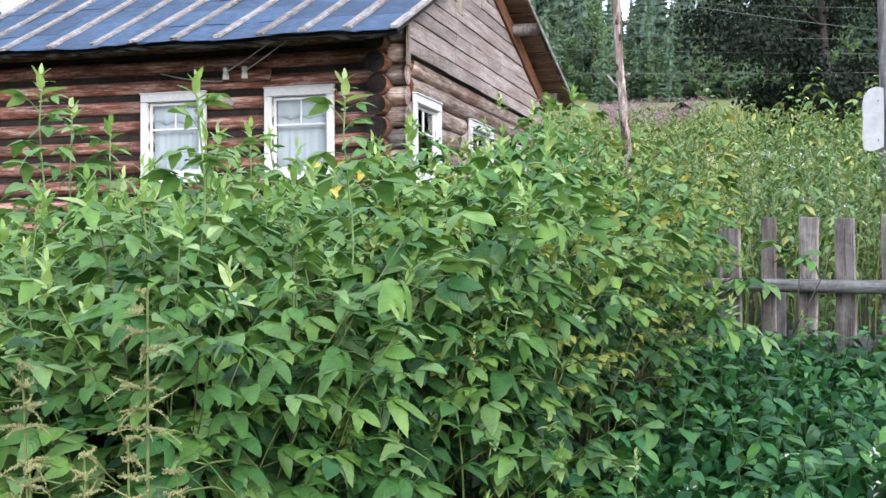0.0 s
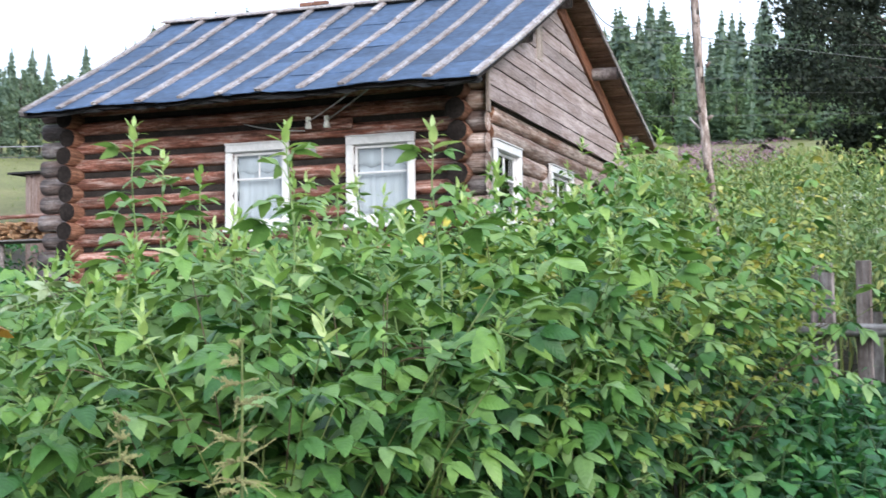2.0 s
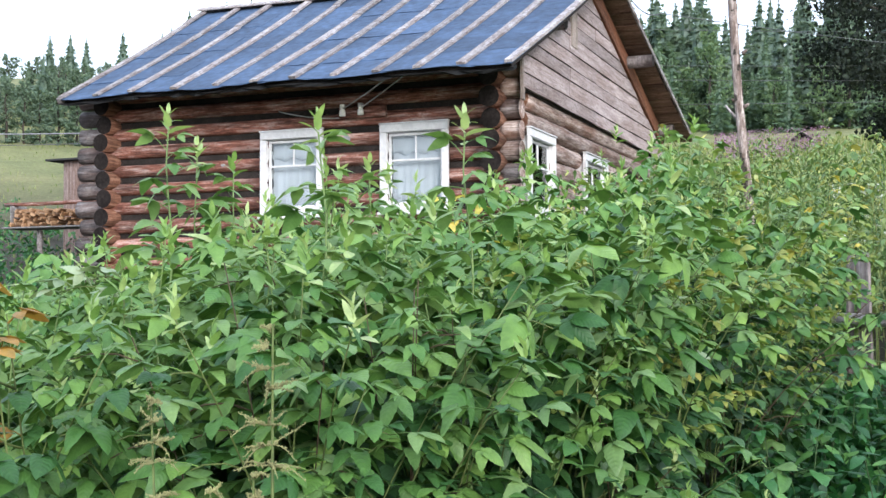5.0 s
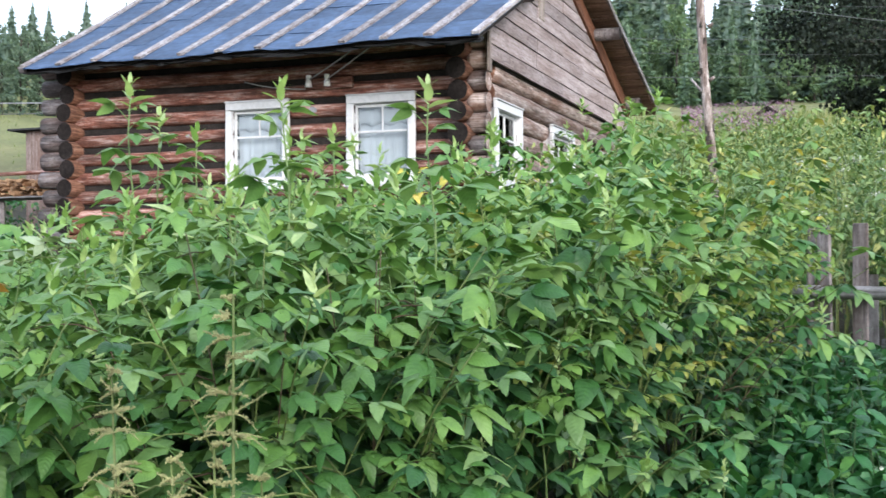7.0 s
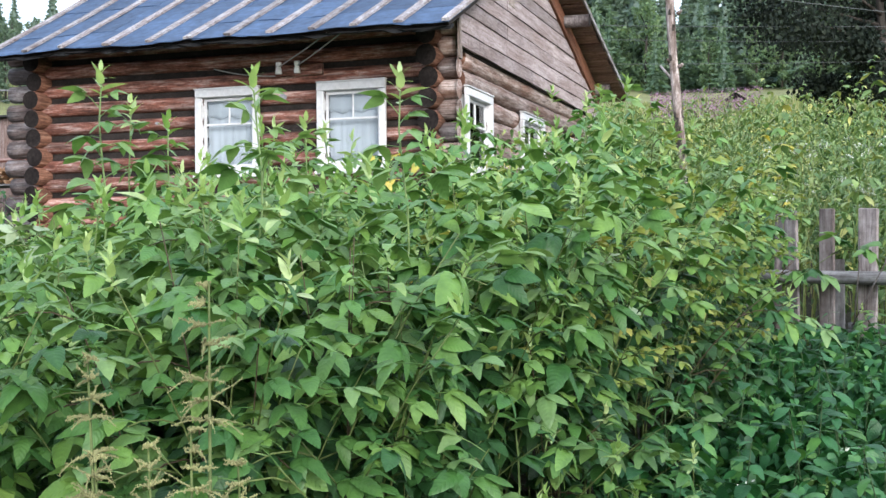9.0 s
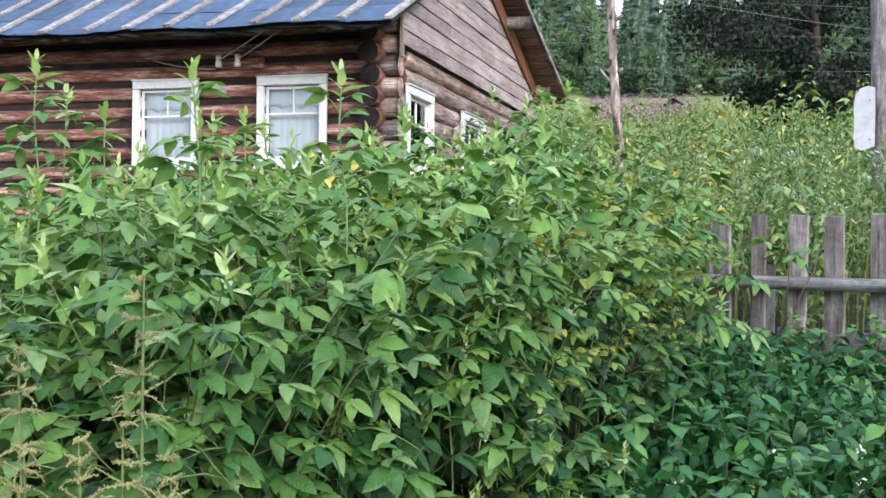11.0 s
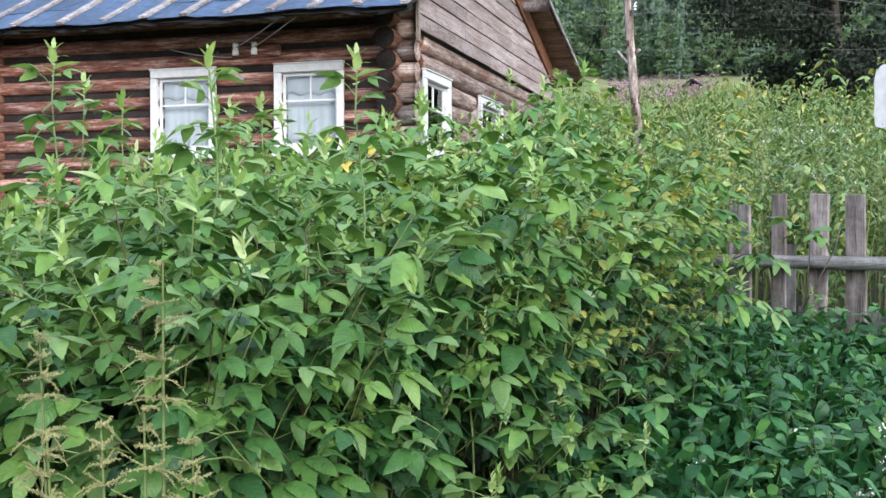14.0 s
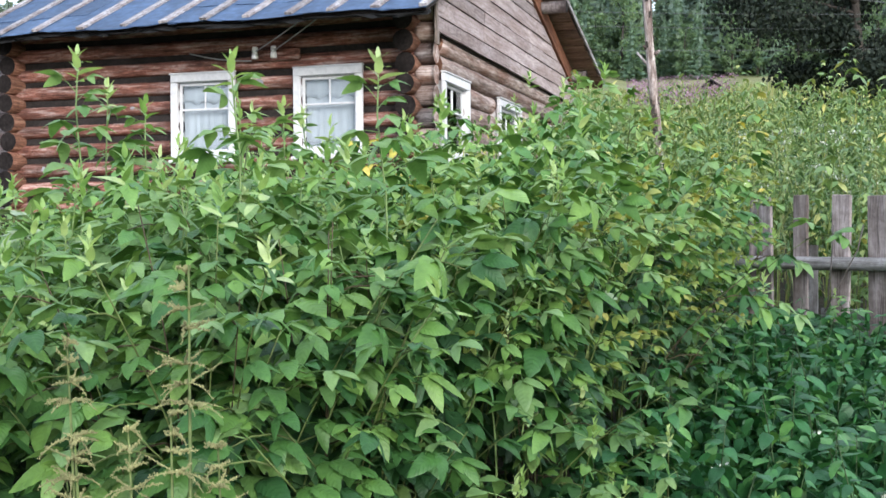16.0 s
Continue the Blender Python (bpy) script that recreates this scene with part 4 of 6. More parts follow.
for row_, n in enumerate((17, 18, 16, 12)):
    for k in range(n):
        x = rx + 0.1 + (k + 0.5 * (row_ % 2)) * 0.128 + rwd.uniform(-0.035, 0.035)
        r = rwd.uniform(0.036, 0.07)
        if x > rx + 2.28 or rwd.random() < 0.06:
            continue
        zz = 2.765 + 0.078 * row_ + rwd.uniform(-0.014, 0.014) - 0.02 * (row_ > 2)
        # a quarter or half of a round, split with an axe, its cut end outwards
        nseg, open_, cut = 5, rwd.choice((0.5, 0.62, 1.0)) * math.pi, rwd.uniform(0, 6.28)
        ring = [(-0.35 * r, -0.2 * r)] + [(r * rwd.uniform(0.85, 1.1) * math.cos(open_ * (q / (nseg - 1) - 0.5)) - 0.35 * r, r * math.sin(open_ * (q / (nseg - 1) - 0.5))) for q in range(nseg)]
        c_, s_ = math.cos(cut), math.sin(cut)
        nr = len(ring)
        vs = [(c_ * a_ - s_ * b_, yy, s_ * a_ + c_ * b_) for yy in (0, 0.36) for a_, b_ in ring]
        fs = [(q, (q + 1) % nr, nr + (q + 1) % nr, nr + q) for q in range(nr)] + [tuple(range(nr))[::-1], tuple(nr + q for q in range(nr))]
        ob = put("firewood_piece", mesh_from("firewood_piece", vs, fs, M_CUT), None, Matrix.Translation((x, ry - 0.16 + rwd.uniform(-0.05, 0.05), zz)) @ pose(0, 0, 0, rwd.uniform(-4, 4), 0, rwd.uniform(-7, 7)))
        tagged(ob, "split pale orange firewood piece stacked on a rack", "firewood", "stacked firewood")
for k, (x, y, zt, w) in enumerate(((-14.95, 15.3, 3.32, 0.1), (-14.83, 15.32, 3.28, 0.09), (-14.66, 15.2, 3.06, 0.11))):
    b = gz(x, y)
    ob = board("upright_plank", (x - w / 2, y - 0.012, b - 0.05), (x + w / 2, y + 0.012, zt), M_PICKET, None)
    ob.matrix_basis = ob.matrix_basis @ pose(0, 0, 0, 0, rs.uniform(-3, 3), 0)
    tagged(ob, "grey upright plank beside the firewood rack", "plank", "planks by the rack")

# upper part of a second wooden building behind the ridge
loft = thing("outbuilding", "grey board outbuilding with a steep dark-edged roof", "outbuilding", at=Matrix.Translation((-11.0, 28.0, gz(-11.2, 28.0))))
lb = gz(-11.2, 28.0)
apex, half = 10.55 - lb, 2.2
zb = apex - 2.3
for k in range(22):
    x = -half + 0.2 * k
    top = apex - 0.12 - abs(x + 0.1) * 1.02
    board("wall_board", (x, 0, -0.1), (x + 0.192, 0.03, max(1.0, top)), M_SHED, loft)
for s in (-1, 1):
    bm = box(bmesh.new(), (0, -0.06, 0), (3.4, 4.0, 0.05), 0.01)
    ob = part("roof_slope", bm, M_SOFFIT, loft, "brown plank roof slope")
    ob.matrix_local = Matrix.Translation((0, 0, apex)) @ (pose(0, 0, 0, 0, 45, 0) if s > 0 else pose(0, 0, 0, 0, 135, 0) @ Matrix.Translation((0, 0, -0.05)))
board("rear_wall", (-half, 3.6, -0.1), (half, 3.65, 3.5), M_SHED, loft)
for x in (-half, half):
    board("side_wall", (x - 0.02, 0.04, -0.1), (x + 0.02, 3.6, apex - 2.3), M_SHED, loft)
# small far hut by the fireweed
hx, hy = -4.77, 62.0
hb = gz(hx, hy)
hut = thing("far_hut", "small dark far-off hut with a pitched roof", "hut", at=Matrix.Translation((hx, hy, hb)))
board("hut_wall", (-0.42, 0, -0.6), (0.42, 1.6, 0.3), M_SHED, hut)
for s in (-1, 1):
    bm = box(bmesh.new(), (0, -0.2, 0), (0.66, 1.9, 0.05), 0.01)
    ob = part("roof_slope", bm, M_DARKROOF, hut)
    ob.matrix_local = Matrix.Translation((0, 0, 0.68)) @ (pose(0, 0, 0, 0, 35, 0) if s > 0 else pose(0, 0, 0, 0, 145, 0) @ Matrix.Translation((0, 0, -0.05)))

# ---- leaf templates ----


def leaflet(L, W, n=6, droop=0.25, fold=0.22, seed=0, base=(0, 0, 0), turn=0.0, rise=0.0, across=2):
    """Verts, quads and uv of one broad, toothed leaflet along +x from base, its tip drawn out and hanging."""
    rr = random.Random(seed)
    vs, qs, uv = [], [], []
    cols = [2 * c / across - 1 for c in range(across + 1)]
    ph, sway = rr.uniform(0, 6.28), rr.uniform(-0.1, 0.1)
    for k in range(n + 1):
        t = k / n
        prof = max(0.02, 2.36 * t ** 0.52 * (1 - t) ** 0.78)
        w = 0.5 * W * prof * (1 + (0.06 if k % 2 else -0.055) * rr.uniform(0.5, 1.3))
        x = L * t
        z = rise * x - droop * L * t ** 2.2
        for c in cols:
            u = abs(c)
            edge = 0.05 * W * math.sin(6.5 * t + ph + (1.6 if c > 0 else 0)) * u * u
            vs.append((x - 0.06 * L * u * u * prof, c * w + sway * L * t * t, z + fold * w * (2.1 * u - 1.6 * u * u) + edge))
            uv.append((0.5 + 0.5 * c * max(prof, 0.05), t))
    m = across + 1
    for k in range(n):
        for c in range(across):
            a = m * k + c
            qs.append((a, a + m, a + m + 1, a + 1))
    c, si = math.cos(turn), math.sin(turn)
    vs = [(base[0] + c * x - si * y, base[1] + si * x + c * y, base[2] + z) for x, y, z in vs]
    return vs, qs, uv


def compound_leaf(name, size, count, mat, seed, droop=0.3, fine=1.0, hang=0.25, stalk=0.75):
    """A raspberry leaf on its stalk: a large end leaflet and one or two pairs beside it."""
    rr = random.Random(seed)
    vs, fs, uv = [], [], []

    def add(p):
        o = len(vs)
        vs.extend(p[0])
        fs.extend(tuple(o + i for i in q) for q in p[1])
        uv.extend(p[2])

    st = size * stalk
    if fine > 0.4:
        tv, tf = tube([(0, 0, 0), (st * 0.5, 0, 0.06 * size), (st, 0, 0.03 * size)], [0.0022, 0.0018, 0.0015], 3, False)
        add((tv, tf, [(0.5, 0.5)] * len(tv)))
    wide = 4 if fine > 0.7 else 2
    add(leaflet(size, size * 0.74, int(12 * fine), droop * rr.uniform(0.7, 1.5), 0.3, seed + 1, (st, 0, 0.03 * size), rr.uniform(-0.15, 0.15), rr.uniform(-0.45, 0.0) - hang, wide))
    for s in (-1, 1):
        add(leaflet(size * 0.88, size * 0.58, int(11 * fine), droop * rr.uniform(0.7, 1.6), 0.3, seed + 2 + s, (st * 0.93, 0, 0.03 * size), s * rr.uniform(0.95, 1.35), rr.uniform(-0.45, 0.0) - hang, wide))
        if count > 3:
            add(leaflet(size * 0.66, size * 0.44, 8, droop, 0.24, seed + 5 + s, (st * 0.55, 0, 0.05 * size), s * rr.uniform(1.2, 1.5), rr.uniform(-0.3, 0.05)))
    return mesh_from(name, vs, fs, mat, smooth=True, uv=uv)


LEAVES = [compound_leaf("leaf", 0.053 + 0.006 * k, 3 if k % 3 else 5, M_LEAF, 10 * k + 1, 0.3 + 0.06 * k, 1.0, 0.05) for k in range(6)]
OLD_SHADED_LEAVES = [compound_leaf("leaf", 0.06 + 0.008 * k, 3 if k % 2 else 5, M_OLD_SHADED, 10 * k + 151, 0.32 + 0.06 * k, 1.0, 0.08) for k in range(4)]
SMALL_LEAVES = [compound_leaf("leaf", 0.055 + 0.006 * k, 3, M_LIGHT if k == 1 else M_LEAF, 10 * k + 301, 0.4) for k in range(3)]
LIGHT_LEAVES = [compound_leaf("leaf", 0.066 + 0.007 * k, 3, M_LIGHT, 770 + 5 * k, 0.4, 0.8, 0.0, 1.15) for k in range(3)]
GREEN_LEAVES = [compound_leaf("leaf", 0.074 + 0.008 * k, 3, M_LEAF, 740 + 5 * k, 0.45, 0.8, 0.08, 1.1) for k in range(3)]
GOLD_LEAF = compound_leaf("leaf", 0.05, 3, M_GOLD, 776, 0.3, 0.6)
PALE_LEAF = compound_leaf("leaf", 0.06, 3, M_PALE, 777, 0.15)
YELLOW_LEAF = compound_leaf("leaf", 0.047, 3, M_YELLOW, 778, 0.35)
RUST_LEAF = compound_leaf("leaf", 0.05, 3, M_RUST, 779, 0.35)


def young_tip(seed):
    rr = random.Random(seed)
    vs, fs, uv = [], [], []
    for k in range(9):
        L = (0.07 - 0.0045 * k) * rr.uniform(0.65, 1.15)
        p = leaflet(L, L * rr.uniform(0.28, 0.42), 6, rr.uniform(-0.1, 0.6), 0.5, seed + k)
        up = Matrix.Rotation(k * 2.4 + rr.uniform(-0.5, 0.5), 4, "Z") @ Matrix.Rotation(-math.radians(18 + 7.5 * k + rr.uniform(-14, 14)), 4, "Y") @ Matrix.Rotation(rr.uniform(-0.6, 0.6), 4, "X")
        o = len(vs)
        vs.extend([tuple(up @ Vector(v) + Vector((0, 0, 0.009 * k - 0.03))) for v in p[0]])
        fs.extend(tuple(o + i for i in q) for q in p[1])
        uv.extend(p[2])
    return mesh_from("tip_leaves", vs, fs, M_TIP, smooth=True, uv=uv)


TIPS = [young_tip(900 + 11 * k) for k in range(6)]


def merged(name, pieces, mat):
    vs, fs, uv = [], [], []
    for me, m in pieces:
        o = len(vs)
        vs += [m @ v.co for v in me.vertices]
        fs += [tuple(o + i for i in p_.vertices) for p_ in me.polygons]
        at_v = {}
        for lp in me.loops:
            at_v[lp.vertex_index] = tuple(me.uv_layers[0].data[lp.index].uv)
        uv += [at_v.get(i, (0.5, 0.5)) for i in range(len(me.vertices))]
    return mesh_from(name, vs, fs, mat, smooth=True, uv=uv)


def cane(H, seed, lean=0.25, leaves=16, low=0.25, tipped=True, special=None, spread=0.95):
    """One raspberry cane that arches over towards +x, with leafy side shoots that reach for the light on that side."""
    rr = random.Random(seed)
    ob = thing("raspberry_cane", "leafy green raspberry cane with toothed leaflets", "raspberry cane", "raspberry canes")
    n = 8
    wob = rr.uniform(-0.06, 0.06)

    def at(s):
        return Vector((lean * H * s ** 2.2, wob * math.sin(s * 4) * H * 0.5, H * s * (1 - 0.10 * lean * s)))

    vs, fs = tube([at(k / n) for k in range(n + 1)], [0.0045 - 0.003 * k / n for k in range(n + 1)], 5)
    spots = []      # place, heading, share of the height
    side = max(2, leaves // 5)
    for k in range(side):
        s = low + 0.1 + (0.88 - low) * (k + rr.uniform(0.1, 0.9)) / side
        az = rr.gauss(0, spread)
        L = rr.uniform(0.13, 0.27) * (1.15 - 0.5 * s)
        way, p0 = Vector((math.cos(az), math.sin(az), 0)), at(s)

        def along(f):
            return p0 + way * (L * f) + Vector((0, 0, L * (0.55 * f - 0.5 * f * f)))

        tv, tf = tube([along(f) for f in (0, 0.35, 0.7, 1.0)], [0.003, 0.0026, 0.0021, 0.0015], 4)
        o = len(vs)
        vs += tv
        fs += [tuple(o + i for i in q) for q in tf]
        for f, da in ((0.5, rr.choice((-0.9, 0.9))), (0.78, rr.uniform(-0.7, 0.7)), (1.0, rr.uniform(-0.3, 0.3))):
            spots.append((along(f), az + da, s))
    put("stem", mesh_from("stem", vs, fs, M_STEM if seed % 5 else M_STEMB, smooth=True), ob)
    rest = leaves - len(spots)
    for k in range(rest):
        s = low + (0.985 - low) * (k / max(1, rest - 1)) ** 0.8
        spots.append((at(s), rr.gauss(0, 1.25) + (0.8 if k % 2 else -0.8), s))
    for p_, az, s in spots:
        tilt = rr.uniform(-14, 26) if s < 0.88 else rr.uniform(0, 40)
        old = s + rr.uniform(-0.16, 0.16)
        me = rr.choice(OLD_SHADED_LEAVES if old < 0.62 else LEAVES if old < 0.88 else SMALL_LEAVES if old < 0.95 else LIGHT_LEAVES)
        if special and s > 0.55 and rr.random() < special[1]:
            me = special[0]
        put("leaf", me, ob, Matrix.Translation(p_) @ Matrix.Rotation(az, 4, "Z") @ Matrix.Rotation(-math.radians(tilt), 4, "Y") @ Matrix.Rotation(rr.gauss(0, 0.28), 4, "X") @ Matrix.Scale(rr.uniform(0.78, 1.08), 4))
    if tipped:
        put("tip_leaves", rr.choice(TIPS), ob, Matrix.Translation(at(1.0)), "pale young leaves")
    return ob


EDGE = [(1.3, -1.45), (1.66, -1.3), (2.1, -1.12), (2.84, -0.95), (3.5, -0.8), (4.56, -0.58), (6.0, -0.4), (7.3, -0.42)]


def edge_x(y):
    return float(np.interp(y, [e[0] for e in EDGE], [e[1] for e in EDGE]))


# how high the growth stands, by the angle to the left of +y round the standpoint: low towards the yard, high up the slope
CREST = [(-8, 0.116), (2, 0.114), (7.5, 0.116), (13, 0.112), (18.7, 0.086), (24, 0.06), (31, 0.05), (37, 0.022), (41, 0.004), (46, -0.01)]
NEAR_CREST = [(-8, 0.075), (2, 0.08), (7.5, 0.075), (13, 0.088), (18.7, 0.078), (24, 0.06), (31, 0.05), (37, 0.022), (41, 0.004), (46, -0.01)]


def crest(x, y):
    x, y = np.asarray(x, float), np.asarray(y, float)
    turn, d = np.degrees(np.arctan2(-x, y)), np.hypot(x, y)
    far, near = (np.interp(turn, [c[0] for c in line], [c[1] for c in line]) for line in (CREST, NEAR_CREST))
    rise = near + (far - near) * smoothstep(11.5, 15, d)
    return np.clip(1.6 + rise * d - ground_z(x, y), 0.35, 1.75)


def on_ground(x, y, turn, scale, dz=-0.02):
    return Matrix.Translation((x, y, gz(x, y) + dz)) @ Matrix.Rotation(turn, 4, "Z") @ Matrix.Scale(scale, 4)


KINDS = [cane(1.5, 40 + k, (0.1, 0.22, 0.34, 0.16, 0.28, 0.2, 0.4, 0.3)[k], 20 + k % 3, 0.42, k in (1, 4, 6)) for k in range(8)]
SHORT = [cane(1.0, 70 + k, (0.5, 0.65, 0.42)[k], 15, 0.25, k == 0) for k in range(3)]


def tall_cane(seed, lean):
    """A young upright cane, leafy all the way up and paler towards its tip."""
    rr = random.Random(seed)
    ob = thing("raspberry_cane", "tall young raspberry cane with pale upper leaves", "raspberry cane", "raspberry canes")
    H, n, az = 1.5, 16, rr.uniform(0, 6.28)
    bend, zig = rr.uniform(-0.03, 0.03), rr.uniform(0, 6)

    def at(s):
        return Vector((lean * H * s * s, bend * math.sin(5 * s) + 0.012 * math.sin(17 * s + zig), H * s))

    vs, fs = tube([at(k / n) for k in range(n + 1)], [0.0052 - 0.0032 * k / n for k in range(n + 1)], 6)
    put("stem", mesh_from("stem", vs, fs, M_STEML, smooth=True), ob, None, "pale green stem")
    for k in range(25):
        s = 0.54 + 0.44 * (k / 24) ** 0.95
        az += 2.4 + rr.uniform(-0.5, 0.5)
        top = s > 0.7 + rr.uniform(-0.12, 0.12)
        me = rr.choice(LIGHT_LEAVES if top else GREEN_LEAVES)
        sc = rr.uniform(0.8, 1.2) * (1.0 if s < 0.84 else 1.0 - 3.4 * (s - 0.84))
        tilt = rr.uniform(-5, 25) if s < 0.93 else rr.uniform(15, 50)
        put("leaf", me, ob, Matrix.Translation(at(s)) @ Matrix.Rotation(az, 4, "Z") @ Matrix.Rotation(-math.radians(tilt), 4, "Y") @ Matrix.Rotation(rr.uniform(-0.4, 0.4), 4, "X") @ Matrix.Scale(sc, 4))
    put("tip_leaves", rr.choice(TIPS), ob, Matrix.Translation(at(1.0)), "pale young leaves")
    return ob


TALL = [tall_cane(80 + k, (0.04, 0.08, 0.06, 0.1)[k]) for k in range(4)]
LOW = [compound_leaf("leaf", 0.078 + 0.01 * k, 3, M_LEAF, 10 * k + 501, 0.35, 0.3, 0.15) for k in range(3)]


def shoot(seed, lean, leaves, lo=0.0, hi=1.0):
    """Leaves of one far cane between two shares of its height, as pieces to be joined."""
    rr = random.Random(seed)
    out, az = [], rr.uniform(0, 6.28)
    for k in range(leaves):
        s = 0.2 + 0.8 * (k / (leaves - 1)) ** 0.85
        az += 2.4 + rr.uniform(-0.4, 0.4)
        p_ = Vector((lean * 1.5 * s ** 2.2, 0, 1.5 * s * (1 - 0.1 * lean * s)))
        piece = (rr.choice(LOW), Matrix.Translation(p_) @ Matrix.Rotation(az, 4, "Z") @ Matrix.Rotation(-math.radians(rr.uniform(-18, 22)), 4, "Y") @ Matrix.Rotation(rr.uniform(-0.35, 0.35), 4, "X") @ Matrix.Scale(rr.uniform(0.8, 1.2) * (1 if s < 0.9 else 0.6), 4))
        if lo <= s <= hi:
            out.append(piece)
    me = merged("shoot", out, M_LEAF)
    vs = np.array([v.co for v in me.vertices])
    qs = np.array([tuple(p_.vertices) for p_ in me.polygons])
    uv = np.zeros((len(vs), 2))
    for lp in me.loops:
        uv[lp.vertex_index] = me.uv_layers[0].data[lp.index].uv
    bpy.data.meshes.remove(me)
    return vs, qs, uv


LEANS = (0.3, 0.45, 0.2, 0.12)
SHOOTS = [shoot(160 + k, LEANS[k], 25) for k in range(4)]
UPPER = [shoot(160 + k, LEANS[k], 25, 0.72, 1.01) for k in range(4)]
LOWER = [shoot(160 + k, LEANS[k], 25, 0.0, 0.72) for k in range(4)]


def weed_shoot(seed):
    """An upright stem set all round with narrow arching leaves, as pieces to be joined."""
    rr = random.Random(seed)
    vs, fs, uv = [], [], []
    az, bend = rr.uniform(0, 6.28), rr.uniform(-0.12, 0.12)
    tv, tf = tube([(0, 0, 0), (bend * 0.3, 0, 0.75), (bend, 0, 1.5)], [0.006, 0.005, 0.002], 4, False)
    pieces = [(tv, tf, [(0.5, 0.5)] * len(tv))]
    for k in range(34):
        s = 0.3 + 0.7 * k / 33
        az += 2.4 + rr.uniform(-0.4, 0.4)
        L = (0.17 - 0.1 * s ** 3) * rr.uniform(0.7, 1.15)
        p_ = leaflet(L, L * rr.uniform(0.24, 0.36), 3, rr.uniform(0.4, 0.9), 0.3, seed + k, (0, 0, 0), 0, rr.uniform(0.25, 0.8) + 0.7 * s ** 4)
        m = Matrix.Translation((bend * s * s, 0, 1.5 * s)) @ Matrix.Rotation(az, 4, "Z")
        pieces.append(([tuple(m @ Vector(v)) for v in p_[0]], p_[1], p_[2]))
    for v, q, u in pieces:
        o = len(vs)
        vs.extend(tuple(p_) for p_ in v)
        fs.extend(tuple(o + i for i in f) for f in q)
        uv.extend(u)
    return np.array(vs), np.array(fs), np.array(uv)


WEED_SHOOTS = [weed_shoot(260 + 50 * k) for k in range(3)]
YELLOWISH = [cane(1.5, 91 + k, 0.2 + 0.12 * k, 24, 0.25, False, (YELLOW_LEAF, 0.85 - 0.2 * k)) for k in range(2)]
RUSTY = cane(1.3, 93, 0.06, 15, 0.66, False, (RUST_LEAF, 0.4))
first = {}


def plant(kind, x, y, turn, scale):
    """The first use takes the built cane itself, later ones are copies."""
    m = on_ground(x, y, turn, scale)
    if kind.name not in first:
        first[kind.name] = 1
        kind.matrix_world = m
        return kind
    return copy_thing(kind, m @ Matrix.Scale(1 / kind.scale[0], 4))


rc = random.Random(2024)
count = 0
inner = []
y = 2.0
while y < 6.9:
    step = 0.36 + 0.05 * (y - 1.9)
    xr = edge_x(y)
    x = xr - 0.05
    while x > -0.93 * y - 0.5:
        cx, cy = x + rc.uniform(-0.1, 0.1), y + rc.uniform(-0.12, 0.12)
        x -= step * rc.uniform(0.85, 1.2)
        d = math.hypot(cx, cy)
        if d < 2.5:
            continue
        edge = xr - cx < 0.3
        if edge:
            # the arching tops lean out over the yard
            cx, cy = cx - (0.18 if y < 4.2 else 0.3), cy + 0.1
        tall = min(1.55, float(crest(cx, cy))) / 1.5 * rc.uniform(0.88, 1.09) * (0.92 if edge else 1.0)
        # a clump of canes from one root, leaning apart
        for k in range(6 if edge or d < 3.2 else 5):
            # towards the open, light side
            turn = -1.05 + (k - 2.5) * 0.5 + rc.uniform(-0.4, 0.4)
            r = rc.uniform(0.03, 0.13)
            px, py = cx + r * math.cos(turn), cy + r * math.sin(turn)
            front = edge or d < 3.0
            size = tall * rc.uniform(0.86, 1.05)
            if front:
                plant(YELLOWISH[k % 2] if y > 3.7 and k % 4 < 3 else rc.choice(KINDS), px, py, turn, size)
            else:
                inner.append((px, py, turn + rc.gauss(0, 0.9), size))
        if edge and d > 2.65:
            for k in range(3 if y < 4.4 else 2):
                plant(rc.choice(SHORT), cx + rc.uniform(-0.05, 0.2), cy - rc.uniform(-0.1, 0.2), rc.uniform(-1.9, 0.2), rc.uniform(0.7, 1.15))
        count += 1
    y += step * 0.9
# tall canes that stand out above the rest
for x, y, s, t in ((-2.27, 3.12, 1.27, 1.9), (-2.15, 3.25, 1.17, 1.6), (-1.5, 2.76, 1.235, 1.9), (-1.52, 2.9, 1.15, 2.4), (-1.15, 3.0, 1.22, 1.9), (-1.78, 8.5, 1.25, 0.5), (-1.6, 8.75, 1.2, 1.5), (-1.95, 8.35, 1.15, 3.0), (-2.62, 3.05, 0.96, 0.4), (-2.45, 2.75, 0.95, -0.4), (-2.2, 2.3, 0.98, 0.0), (-1.5, 4.3, 1.0, 0.2), (-3.3, 3.3, 0.9, 0.5), (-1.95, 2.55, 1.0, 1.1), (-1.75, 2.35, 0.96, 2.0), (-2.0, 3.0, 1.08, 0.6), (-1.4, 2.55, 0.98, 3.0), (-1.15, 2.85, 0.95, 2.5), (-1.8, 3.6, 1.15, 1.4), (-0.85, 3.4, 0.95, 0.9), (-1.1, 3.7, 0.98, 2.6), (-2.75, 3.6, 0.98, 4.0)):
    plant(TALL[count % 4], x, y, t, s)
    count += 1
